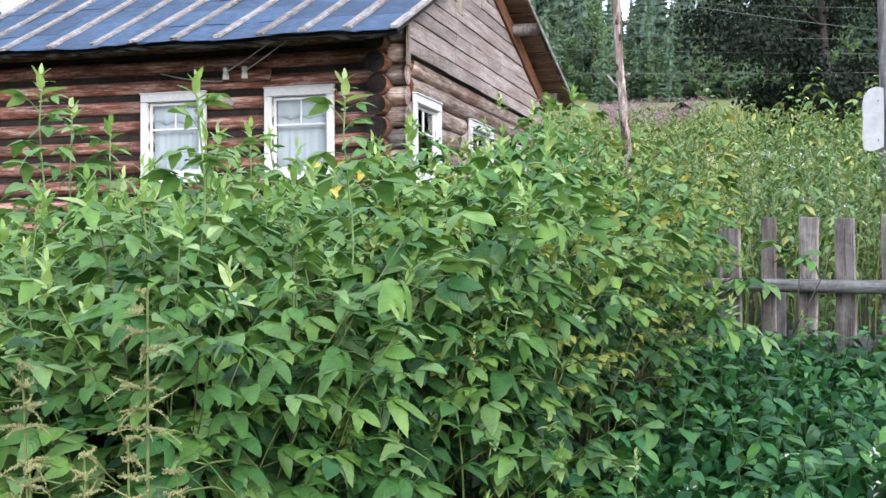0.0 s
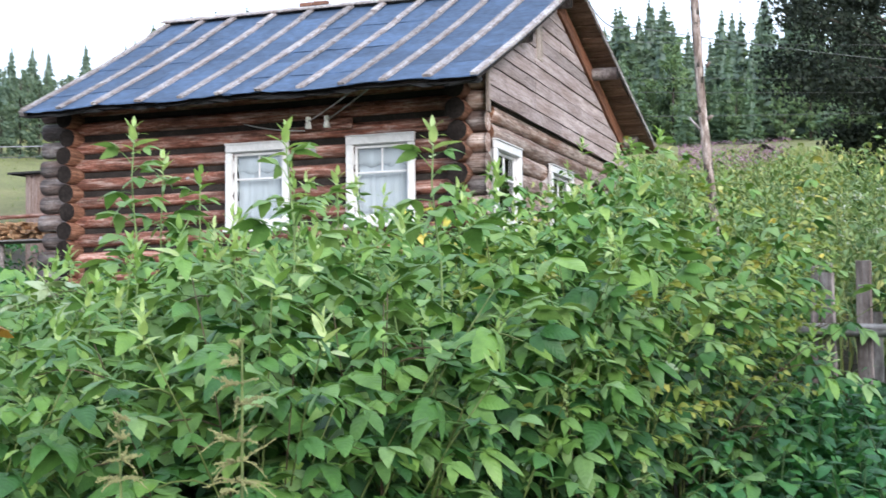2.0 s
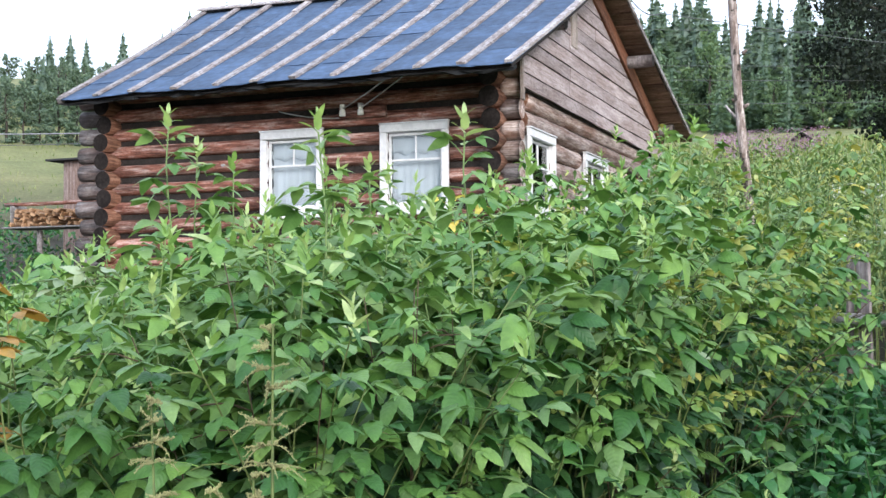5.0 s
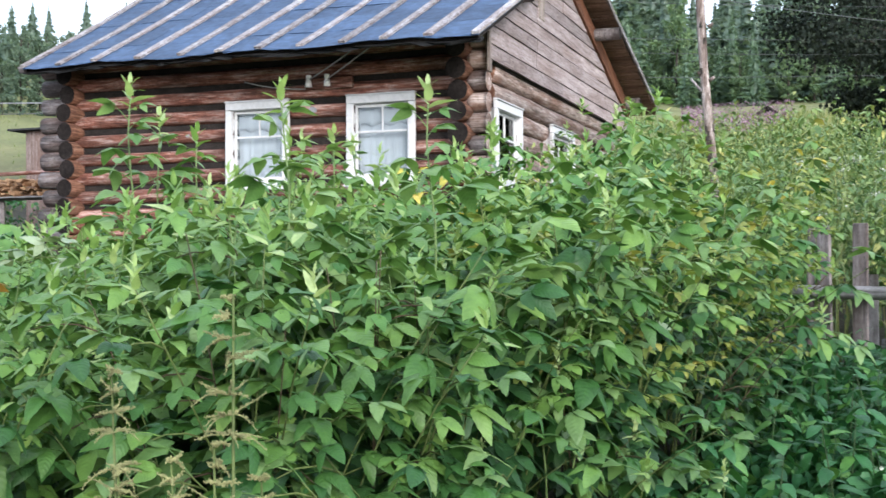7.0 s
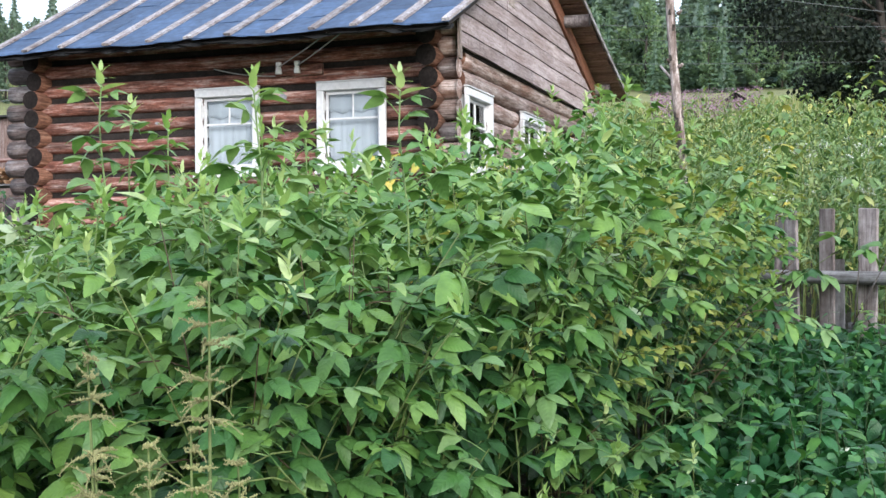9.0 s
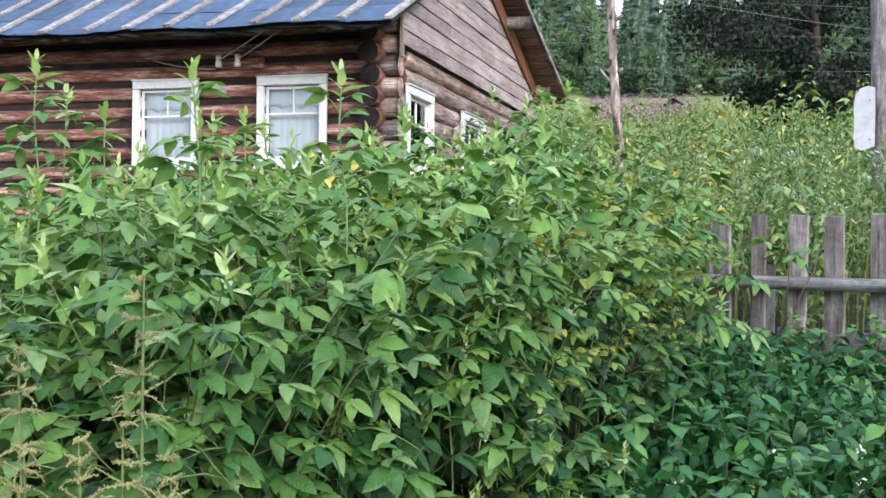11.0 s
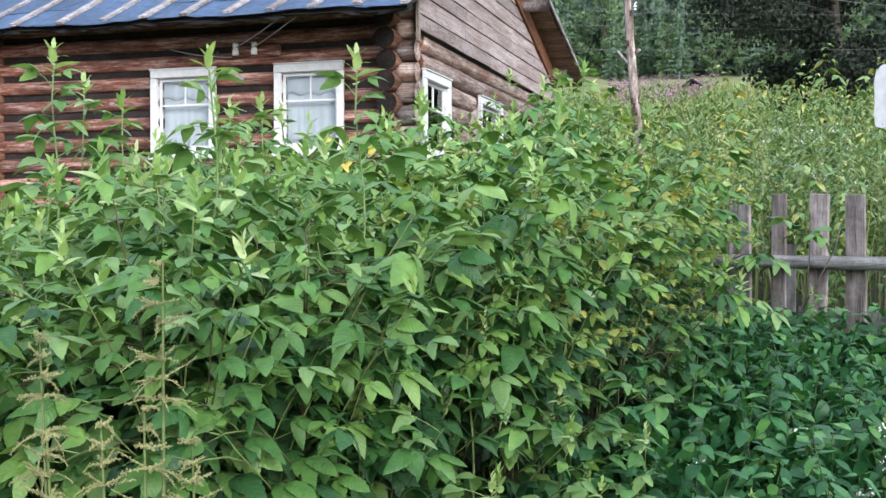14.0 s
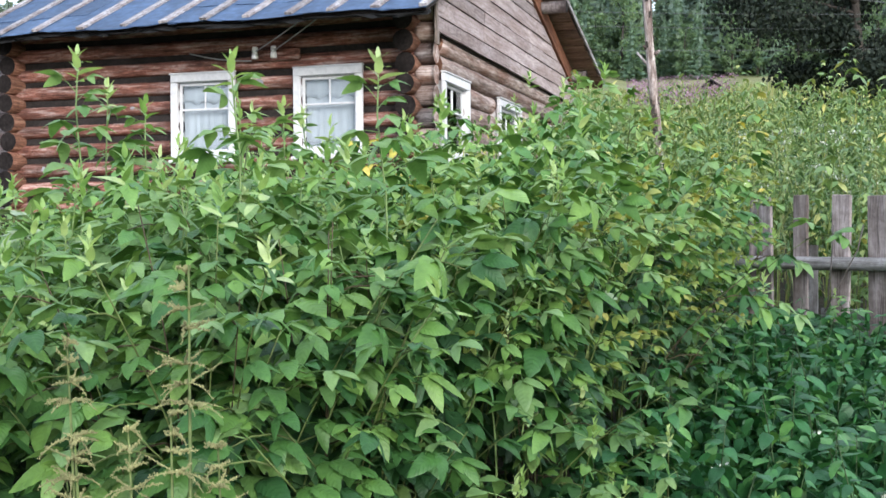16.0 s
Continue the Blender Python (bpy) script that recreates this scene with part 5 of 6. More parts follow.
for x, y, top in ((-2.32, 3.46, 2.12), (-1.83, 3.19, 2.00), (-1.40, 3.00, 1.80), (-1.65, 3.87, 2.05), (-1.99, 2.73, 1.79), (-1.72, 3.53, 1.99), (-1.86, 2.45, 1.67), (-1.43, 2.58, 1.77), (-1.57, 2.54, 1.77), (-1.84, 2.67, 1.83), (-0.93, 3.45, 1.81), (-0.82, 3.90, 1.83), (-0.975, 5.11, 2.36), (-1.12, 5.24, 2.33)):
    plant(TALL[count % 4], x, y, 1.7 * count, (top - gz(x, y)) / 1.53)
    count += 1
# light green sprouts along the foot of the thicket
SPROUT = cane(0.75, 98, 0.3, 11, 0.35, True, (LIGHT_LEAVES[1], 0.55))
for x, y, t, s in ((-0.74, 3.05, -1.4, 0.95), (-0.6, 3.2, -0.8, 0.85), (-0.5, 3.45, -1.8, 0.8), (-0.68, 3.4, -1.1, 1.0), (-0.35, 3.3, -1.2, 0.7), (-0.82, 2.85, -0.9, 1.0), (-0.2, 3.6, -0.6, 0.65), (-0.42, 3.75, -1.5, 0.85), (-0.05, 4.1, -1.3, 0.6), (0.3, 4.6, -1.0, 0.62), (-0.62, 2.9, -1.7, 0.75)):
    plant(SPROUT, x, y, t, s)
# low sprouts at the foot of the fence
for x, y, t in ((0.45, 6.45, -1.2), (0.62, 6.3, -0.4), (0.3, 6.6, -2.0), (0.85, 6.15, -1.0), (0.12, 6.7, -1.4)):
    plant(SHORT[count % 3], x, y, t, rc.uniform(0.5, 0.72))
    count += 1
# canes with a few golden leaves near the top
GOLDEN = cane(1.5, 97, 0.08, 15, 0.6, False, (GOLD_LEAF, 0.6))
for x, y, top in ((-1.61, 4.19, 1.92), (-1.52, 4.53, 2.10), (-0.53, 8.99, 2.56), (-0.41, 8.40, 2.20), (-0.27, 8.86, 2.22), (-0.86, 5.56, 1.83)):
    plant(GOLDEN, x, y, 2.1 * count, (top - gz(x, y)) / 1.5)
    count += 1
for x, y, s, t in ((-1.66, 1.84, 1.18, -1.9), (-1.8, 2.0, 1.12, -1.2)):
    plant(RUSTY, x, y, t, s)
for x, y, s, t in ((-0.75, 5.2, 1.05, 0.2), (-0.7, 5.6, 1.0, -0.5), (-0.62, 6.1, 1.05, 0.8), (-1.5, 5.9, 1.1, 0.4), (-0.62, 6.4, 1.12, 2.0), (-0.9, 4.9, 1.0, -1.0), (-0.8, 5.8, 1.1, 1.2), (-1.1, 5.4, 1.1, 3.0), (-0.55, 5.0, 0.8, 0.1), (-0.95, 6.3, 1.15, -1.4), (-0.62, 5.5, 0.9, -0.9), (-1.3, 6.4, 1.15, 0.3), (-0.6, 5.9, 0.85, 0.0)):
    plant(YELLOWISH[count % 2], x, y, t, s)
    count += 1

def shoots(name, spots, mat, label, category, templates=SHOOTS):
    """Many far canes joined: spots of x, y, turn, scale."""
    vv, qq, uu, o = [], [], [], 0
    for k, (x, y, turn, s) in enumerate(spots):
        v, q, u = templates[k % len(templates)]
        c, si = math.cos(turn), math.sin(turn)
        w = v @ np.array([[c, si, 0], [-si, c, 0], [0, 0, 1]]) * s + [x, y, gz(x, y) - 0.02]
        vv.append(w)
        qq.append(q + o)
        uu.append(u)
        o += len(v)
    return tagged(put(name, mesh_quads(name, np.concatenate(vv), np.concatenate(qq), mat, np.concatenate(uu))), label, category, kind="stuff")


# canes of the middle distance, towards the house and behind the fence
rm = random.Random(515)
dark, light = [], []
while len(dark) + len(light) < 300:
    py = math.sqrt(rm.uniform(6.4 ** 2, 13 ** 2))
    px = rm.uniform(-0.93 * py - 0.4, 0.12 * py + 0.4)
    if (-11.5 < px < -3.7 and py > 11.9) or (py < 7.9 - (px + 0.55) * 0.65 and px > -0.6):
        continue
    clumpy = 0.16 * noise.noise((px * 0.9, py * 0.9, 8))
    spot = (px, py, rm.uniform(0, 6.28), float(crest(px, py)) / 1.5 * (rm.uniform(0.78, 1.1) + clumpy + (0.22 if rm.random() < 0.1 else 0)))
    if px > -0.03 * py and rm.random() < 0.5:
        continue
    (light if px > -0.2 * py - 0.3 + 0.5 * noise.noise((px, py, 4)) else dark).append(spot)
for k in range(110):
    py = rm.uniform(13, 23)
    px = rm.uniform(-3.2, 0.13 * py + 0.6)
    light.append((px, py, rm.uniform(0, 6.28), float(crest(px, py)) / 1.5 * (rm.uniform(0.72, 1.1) + (0.3 if k % 6 == 0 else 0) + 0.2 * noise.noise((px * 0.6, py * 0.6, 8)))))
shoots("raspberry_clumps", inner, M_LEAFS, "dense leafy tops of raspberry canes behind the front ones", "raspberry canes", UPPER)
# the lower leaves are split off so that their colour can hold shade
shoots("old_raspberry_leaves", inner, M_LOW_SHADED, "old lower leaves of raspberry canes, darkened further for shade", "raspberry leaves", LOWER)
TOPS = []
for k, lean in enumerate(LEANS):
    me = TIPS[k]
    uv = np.zeros((len(me.vertices), 2))
    for lp in me.loops:
        uv[lp.vertex_index] = me.uv_layers[0].data[lp.index].uv
    TOPS.append((np.array([v.co for v in me.vertices]) * 1.25 + [lean * 1.5, 0, 1.5 * (1 - 0.1 * lean)], np.array([tuple(p_.vertices) for p_ in me.polygons]), uv))
shoots("young_tops", [q for q in inner + dark if rm.random() < 0.6], M_TIPS, "light green young tops of the raspberry canes", "raspberry tops", TOPS)
shoots("raspberry_stand", dark, M_LEAFS, "tall raspberry canes growing up to the log house", "raspberry canes")
shoots("bramble_stand", light[::3], M_FAR, "light green and yellowing brambles on the slope", "brambles")
tops = light[1::3] + light[2::3]
for k in range(330):
    py = math.sqrt(rm.uniform(7.6 ** 2, 21 ** 2))
    px = rm.uniform(-0.22 * py, 0.13 * py + 0.5)
    if not (-11.5 < px < -3.7 and py > 11.9) and py > 8.1 - (px + 0.55) * 0.65:
        tops.append((px, py, rm.uniform(0, 6.28), float(crest(px, py)) / 1.5 * (rm.uniform(0.78, 1.12) + 0.16 * noise.noise((px * 0.8, py * 0.8, 3)))))
shoots("willowherb_stand", tops, M_FAR, "light green willowherb shoots with narrow leaves on the slope", "weeds", WEED_SHOOTS)

# a cane that shows its pale leaf undersides
pale = cane(1.42, 96, 0.05, 7, 0.8, False, (PALE_LEAF, 1.0))
tagged(pale, "raspberry cane turning up pale leaf undersides", "raspberry cane")
pale.matrix_world = on_ground(-0.76, 4.1, -1.0, 0.89)
for x, y, top, turn in ((-1.94, 2.48, 1.65, 2.0), (-2.07, 2.75, 1.71, 4.2)):
    s = (top - gz(x, y)) / 1.42
    copy_thing(pale, on_ground(x, y, turn, s) @ Matrix.Scale(1 / pale.scale[0], 4))


# ---- weeds with seed heads ----


def seed_weed(H, seed, x, y):
    rr = random.Random(seed)
    ob = thing("seeding_weed", "tall weed with pale brown branching seed heads", "weed", "seeding weeds", at=on_ground(x, y, rr.uniform(0, 6), 1.0))
    vs, fs = tube([(0, 0, 0), (0.02, 0, H * 0.5), (0.0, 0.01, H)], [0.006, 0.005, 0.002], 5)
    put("stem", mesh_from("stem", vs, fs, M_STEM, smooth=True), ob)
    vs, fs = [], []
    for tier in range(7):
        z0 = H - 0.008 - 0.036 * tier - (0.03 if tier > 3 else 0)
        for k in range(5 + tier // 2):
            a = rr.uniform(0, 6.28)
            L = (0.02 + 0.0095 * min(tier, 4)) * rr.uniform(0.7, 1.2)
            droop = rr.uniform(-0.2, 0.9)
            sway = rr.uniform(-0.012, 0.012)

            def along(f):
                return Vector((math.cos(a) * L * f, math.sin(a) * L * f, z0 + sway * f + L * (0.35 * f - droop * f * f)))

            tv, tf = tube([along(j / 4) for j in range(5)], [0.0013, 0.0012, 0.0011, 0.001, 0.0008], 4)
            o = len(vs)
            vs += tv
            fs += [tuple(o + i for i in q) for q in tf]
            for j in range(11):
                f = 0.15 + 0.85 * j / 10
                for q in range(2):
                    c = along(f) + Vector([rr.gauss(0, 0.0016) for i in range(3)])
                    s = rr.uniform(0.0014, 0.0027) * (1.15 - 0.5 * f)
                    o = len(vs)
                    vs += [c + Vector(d) * s for d in ((1, 0, 0), (0, 1, 0), (-1, 0, 0), (0, -1, 0), (0, 0, 1.4), (0, 0, -1.4))]
                    fs += [(o + i, o + (i + 1) % 4, o + 4) for i in range(4)] + [(o + (i + 1) % 4, o + i, o + 5) for i in range(4)]
    tagged(put("seed_head", mesh_from("seed_head", vs, fs, M_SEED), ob), "pale brown seeds", kind="stuff")
    for k in range(5):
        s = 0.3 + 0.1 * k
        put("leaf", rr.choice(SMALL_LEAVES), ob, Matrix.Translation((0.01, 0, H * s)) @ Matrix.Rotation(2.4 * k, 4, "Z"))
    return ob


for k, (x, y, top) in enumerate(((-1.07, 1.78, 1.554), (-1.25, 1.69, 1.425), (-1.07, 1.75, 1.296), (-1.14, 1.71, 1.27), (-1.01, 1.79, 1.23), (-1.23, 1.68, 1.25))):
    seed_weed(top - gz(x, y), 600 + k, x, y)

# ---- nettles in front of the fence ----


def nettle_leaf(name, L, seed):
    v, q, u = leaflet(L, L * 0.66, 8, 0.4, 0.2, seed, (0.014, 0, 0), 0, -0.1, 4)
    return mesh_from(name, v, q, M_NETTLE, smooth=True, uv=u)


NLEAF = [nettle_leaf("leaf", 0.058 + 0.01 * k, 400 + k) for k in range(4)]


def nettle(H, seed):
    rr = random.Random(seed)
    ob = thing("nettle_plant", "dark green nettle with paired pointed leaves", "nettle", "nettles by the fence")
    dx, dy = rr.uniform(-0.1, 0.1), rr.uniform(-0.1, 0.1)

    def at(s):
        return Vector((dx * s * s, dy * s * s, H * s))

    vs, fs = tube([at(k / 4) for k in range(5)], [0.0035, 0.0032, 0.003, 0.0025, 0.0015], 4)
    put("stem", mesh_from("stem", vs, fs, M_NSTEM, smooth=True), ob)
    for k in range(6):
        s = 0.5 + 0.5 * k / 5
        a0 = k * 1.57 + rr.uniform(-0.3, 0.3)
        for j in range(2):
            m = Matrix.Translation(at(s)) @ Matrix.Rotation(a0 + math.pi * j, 4, "Z") @ Matrix.Rotation(-math.radians(rr.uniform(-20, 25)), 4, "Y") @ Matrix.Rotation(rr.uniform(-0.35, 0.35), 4, "X") @ Matrix.Scale(rr.uniform(0.8, 1.2) * (1 if k < 5 else 0.7), 4)
            put("leaf", rr.choice(NLEAF), ob, m)
    return ob


NETTLES = [nettle(0.5 + 0.06 * k, 200 + k) for k in range(4)]
y = 2.9
while y < 6.55:
    x = edge_x(y) + 0.1
    while x < 0.11 * y + 0.45:
        px, py = x + rc.uniform(-0.07, 0.07), y + rc.uniform(-0.07, 0.07)
        fy = 7.5 - (px + 0.55) * 0.65
        if py < fy - 0.25:
            plant(rc.choice(NETTLES), px, py, rc.uniform(0, 6.28), rc.uniform(0.75, 1.15))
        x += rc.uniform(0.165, 0.235)
    y += 0.16

# ---- joined masses of leaves further off ----


def scatter_leaves(name, pos, size, mat, seed, template=None, tilt=0.75, label="", category="", heading=None):
    """One object of many leaves: pos (n, 3), size (n)."""
    rs_ = np.random.RandomState(seed)
    v, q, u = template if template else leaflet(1.0, 0.66, 3, 0.3, 0.25, 1)
    v, q, u = np.array(v), np.array(q), np.array(u)
    v = v - [0.5, 0, 0]
    n = len(pos)
    az, ti, ro = rs_.uniform(0, 2 * np.pi, n), rs_.normal(0.25, 0.45, n) * tilt / 0.75, rs_.normal(0, 0.5, n) * tilt / 0.75
    if heading is not None:
        az, ti = heading + rs_.normal(0, 0.7, n), rs_.normal(0.36, 0.36, n)
    ca, sa, ct, st, cr, sr = np.cos(az), np.sin(az), np.cos(ti), np.sin(ti), np.cos(ro), np.sin(ro)
    x, y, z = v[:, 0], v[:, 1], v[:, 2]
    y1, z1 = np.outer(cr, y) - np.outer(sr, z), np.outer(sr, y) + np.outer(cr, z)
    x1 = np.broadcast_to(x, y1.shape)
    x2, z2 = ct[:, None] * x1 + st[:, None] * z1, -st[:, None] * x1 + ct[:, None] * z1
    x3, y3 = ca[:, None] * x2 - sa[:, None] * y1, sa[:, None] * x2 + ca[:, None] * y1
    pts = np.stack([x3, y3, z2], -1) * np.asarray(size)[:, None, None] + np.asarray(pos)[:, None]
    quads_ = (q[None] + (np.arange(n) * len(v))[:, None, None]).reshape(-1, 4)
    me = mesh_quads(name, pts.reshape(-1, 3), quads_, mat, np.tile(u, (n, 1)))
    ob = put(name, me)
    return tagged(ob, label, category, kind="stuff")


def bumps(x, y, s, k):
    return np.array([noise.noise((a * s, b * s, k)) for a, b in zip(x, y)])


def thicket(n, per, y0, y1, left, right, hscale, size, seed, keep=None, reach=0.3):
    """Leaves of many upright shoots of differing height: their places, sizes and headings."""
    rs_ = np.random.RandomState(seed)
    y = np.sqrt(rs_.uniform(y0 * y0, y1 * y1, n))
    lo, hi = left(y), right(y)
    x = lo + (hi - lo) * rs_.uniform(0, 1, n)
    ok = np.ones(n, bool) if keep is None else keep(x, y)
    x, y = x[ok], y[ok]
    H = crest(x, y) * hscale * (rs_.uniform(0.62, 1.1, len(x)) + 0.14 * bumps(x, y, 0.8, 2.0))
    x, y, H = np.repeat(x, per), np.repeat(y, per), np.repeat(H, per)
    t = 0.3 + 0.7 * rs_.uniform(0, 1, len(x)) ** 0.75
    r = (reach * (1.02 - t) ** 0.55 + 0.03) * np.sqrt(rs_.uniform(0.1, 1, len(x)))
    a = rs_.uniform(0, 2 * np.pi, len(x))
    x, y = x + r * np.cos(a), y + r * np.sin(a)
    ok = np.ones(len(x), bool) if keep is None else keep(x, y)
    z = ground_z(x, y) + H * t
    return np.c_[x, y, z][ok], (size * rs_.uniform(0.6, 1.3, len(x)) * (1.1 - 0.3 * t))[ok], a[ok]


def clear(x, y):
    """Outside the house and behind the fence line."""
    inside = (x > -11.3) & (x < -4.05) & (y > 12.3)
    front = (y < 7.65 - (x + 0.55) * 0.65) & (x > -0.35)
    return ~inside & ~front


def edge_xs(y):
    return np.interp(y, [e[0] for e in EDGE], [e[1] for e in EDGE])


p, s, a = thicket(300, 40, 6.3, 12.6, lambda y: -0.95 * y - 0.5, lambda y: 0 * y - 0.35, 0.85, 0.1, 1, clear)
scatter_leaves("raspberry_thicket", p, s, M_LEAFS, 1, label="dense raspberry thicket sloping up to the house", category="thicket", heading=a)
p, s, a = thicket(300, 50, 6.8, 14, lambda y: 0 * y - 1.2, lambda y: 0.14 * y + 0.6, 0.95, 0.08, 3, lambda x, y: clear(x, y) & (y > 7.75 - (x + 0.55) * 0.65), 0.26)
scatter_leaves("weed_thicket", p, s, M_WEED, 3, label="light green weeds and brambles behind the fence", category="weeds", heading=a, template=leaflet(1.0, 0.36, 3, 0.7, 0.2, 2, rise=0.35))
p, s, a = thicket(330, 40, 12.0, 27, lambda y: 0 * y - 4.0, lambda y: 0.16 * y + 1.5, 1.0, 0.13, 5, clear, 0.42)
scatter_leaves("bramble_thicket", p, s, M_FAR, 5, label="overgrown brambles climbing the slope beside the house", category="thicket", heading=a, template=leaflet(1.0, 0.36, 3, 0.7, 0.2, 2, rise=0.35))
p, s, a = thicket(180, 30, 10, 22, lambda y: -0.98 * y - 1, lambda y: 0 * y - 11.3, 1.7, 0.1, 7, clear)
scatter_leaves("yard_weeds", p, s, M_NETTLES, 7, label="dark weeds in the yard beside the house", category="weeds", heading=a)
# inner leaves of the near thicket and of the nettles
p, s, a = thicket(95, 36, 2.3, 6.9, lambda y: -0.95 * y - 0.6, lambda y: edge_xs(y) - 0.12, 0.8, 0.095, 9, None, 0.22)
scatter_leaves("inner_leaves", p, s, M_GAP_SHADE, 9, label="inner leaves of the raspberry thicket", category="leaves", heading=a)
p, s, a = thicket(640, 24, 2.6, 6.7, lambda y: edge_xs(y) - 0.12, lambda y: 0.11 * y + 0.5, 0.3, 0.08, 11, lambda x, y: y < 7.3 - (x + 0.55) * 0.65, 0.14)
scatter_leaves("nettle_undergrowth", p, s, M_NETTLES, 11, label="dark low nettle undergrowth before the fence", category="undergrowth", heading=a, template=leaflet(1.0, 0.62, 4, 0.4, 0.3, 1))


def blades(name, n, x0, x1, y0, y1, h, mat, seed, label, category, keep=None, width=0.012):
    rs_ = np.random.RandomState(seed)
    x, y = rs_.uniform(x0, x1, n), rs_.uniform(y0, y1, n)
    if keep is not None:
        ok = keep(x, y)
        x, y = x[ok], y[ok]
        n = len(x)
    z = ground_z(x, y)
    H = h * rs_.uniform(0.6, 1.2, n)
    a, ln = rs_.uniform(0, 6.28, n), rs_.uniform(0.05, 0.5, n) * H
    w = width * rs_.uniform(0.6, 1.3, n)
    dx, dy, sx_, sy_ = np.cos(a), np.sin(a), -np.sin(a), np.cos(a)
    rows = []
    for t, ww in ((0, 1.0), (0.5, 0.8), (1.0, 0.12)):
        for s in (-1, 1):
            rows.append(np.stack([x + dx * ln * t * t + sx_ * w * ww * s, y + dy * ln * t * t + sy_ * w * ww * s, z + H * t], -1))
    v = np.stack(rows, 1).reshape(-1, 3)
    q = np.array([(0, 1, 3, 2), (2, 3, 5, 4)])
    qs = (q[None] + (np.arange(n) * 6)[:, None, None]).reshape(-1, 4)
    return tagged(put(name, mesh_quads(name, v, qs, mat)), label, category, kind="stuff")


blades("tall_grass", 900, -1.0, 3.2, 7.0, 13, 1.25, M_GRASS, 31, "tall pale grass stems behind the fence", "grass", clear, 0.006)
blades("meadow_grass", 16000, -75, -14, 16, 68, 0.16, M_GRASS, 33, "pale green meadow grass on the slope", "grass", None, 0.02)
blades("slope_grass", 9000, -14, 10, 26, 68, 0.35, M_GRASS, 35, "grass on the slope before the forest", "grass", None, 0.04)

# small white umbels behind the fence
rs_ = np.random.RandomState(77)
n = 2400
ux, uy = rs_.uniform(-0.6, 2.6, n), rs_.uniform(7.4, 11.5, n)
ctr = np.repeat(np.c_[ux, uy, ground_z(ux, uy) + rs_.uniform(0.75, 1.45, n)][: n // 12], 12, 0)
ctr = ctr + rs_.normal(0, 0.028, ctr.shape) * [1, 1, 0.35]
scatter_leaves("white_umbels", ctr, 0.016 * rs_.uniform(0.6, 1.3, len(ctr)), M_UMBEL, 12, label="small white umbel flowers among the weeds", category="flowers")

rs_ = np.random.RandomState(78)
wx, wy = rs_.uniform(-0.3, 0.5, 7), rs_.uniform(3.5, 4.6, 7)
wc = np.repeat(np.c_[wx, wy, ground_z(wx, wy) + rs_.uniform(0.42, 0.52, 7)], 8, 0)
wc = wc + rs_.normal(0, 0.014, wc.shape)
scatter_leaves("nettle_flowers", wc, 0.02 * rs_.uniform(0.6, 1.3, len(wc)), M_UMBEL, 14, label="small white flowers among the nettles", category="flowers")

# fireweed in bloom on the far slope: upright spikes
rs_ = np.random.RandomState(55)
n = 9000
fx, fy = rs_.uniform(-11, -2.5, n), rs_.uniform(46, 72, n)
okf = (bumps(fx, fy, 0.25, 4) > -0.15) & (fx > -0.15 * fy) & (fx < -0.06 * fy + 1.2 * bumps(fx, fy, 0.35, 9))
fx, fy = fx[okf], fy[okf]
fp = np.c_[fx, fy, ground_z(fx, fy) + rs_.uniform(0.1, 0.75, len(fx))]
scatter_leaves("fireweed_bloom", fp, rs_.uniform(0.05, 0.12, len(fx)), M_PINK, 13, label="pink fireweed in bloom on the far slope", category="flowers")

# ---- trees ----


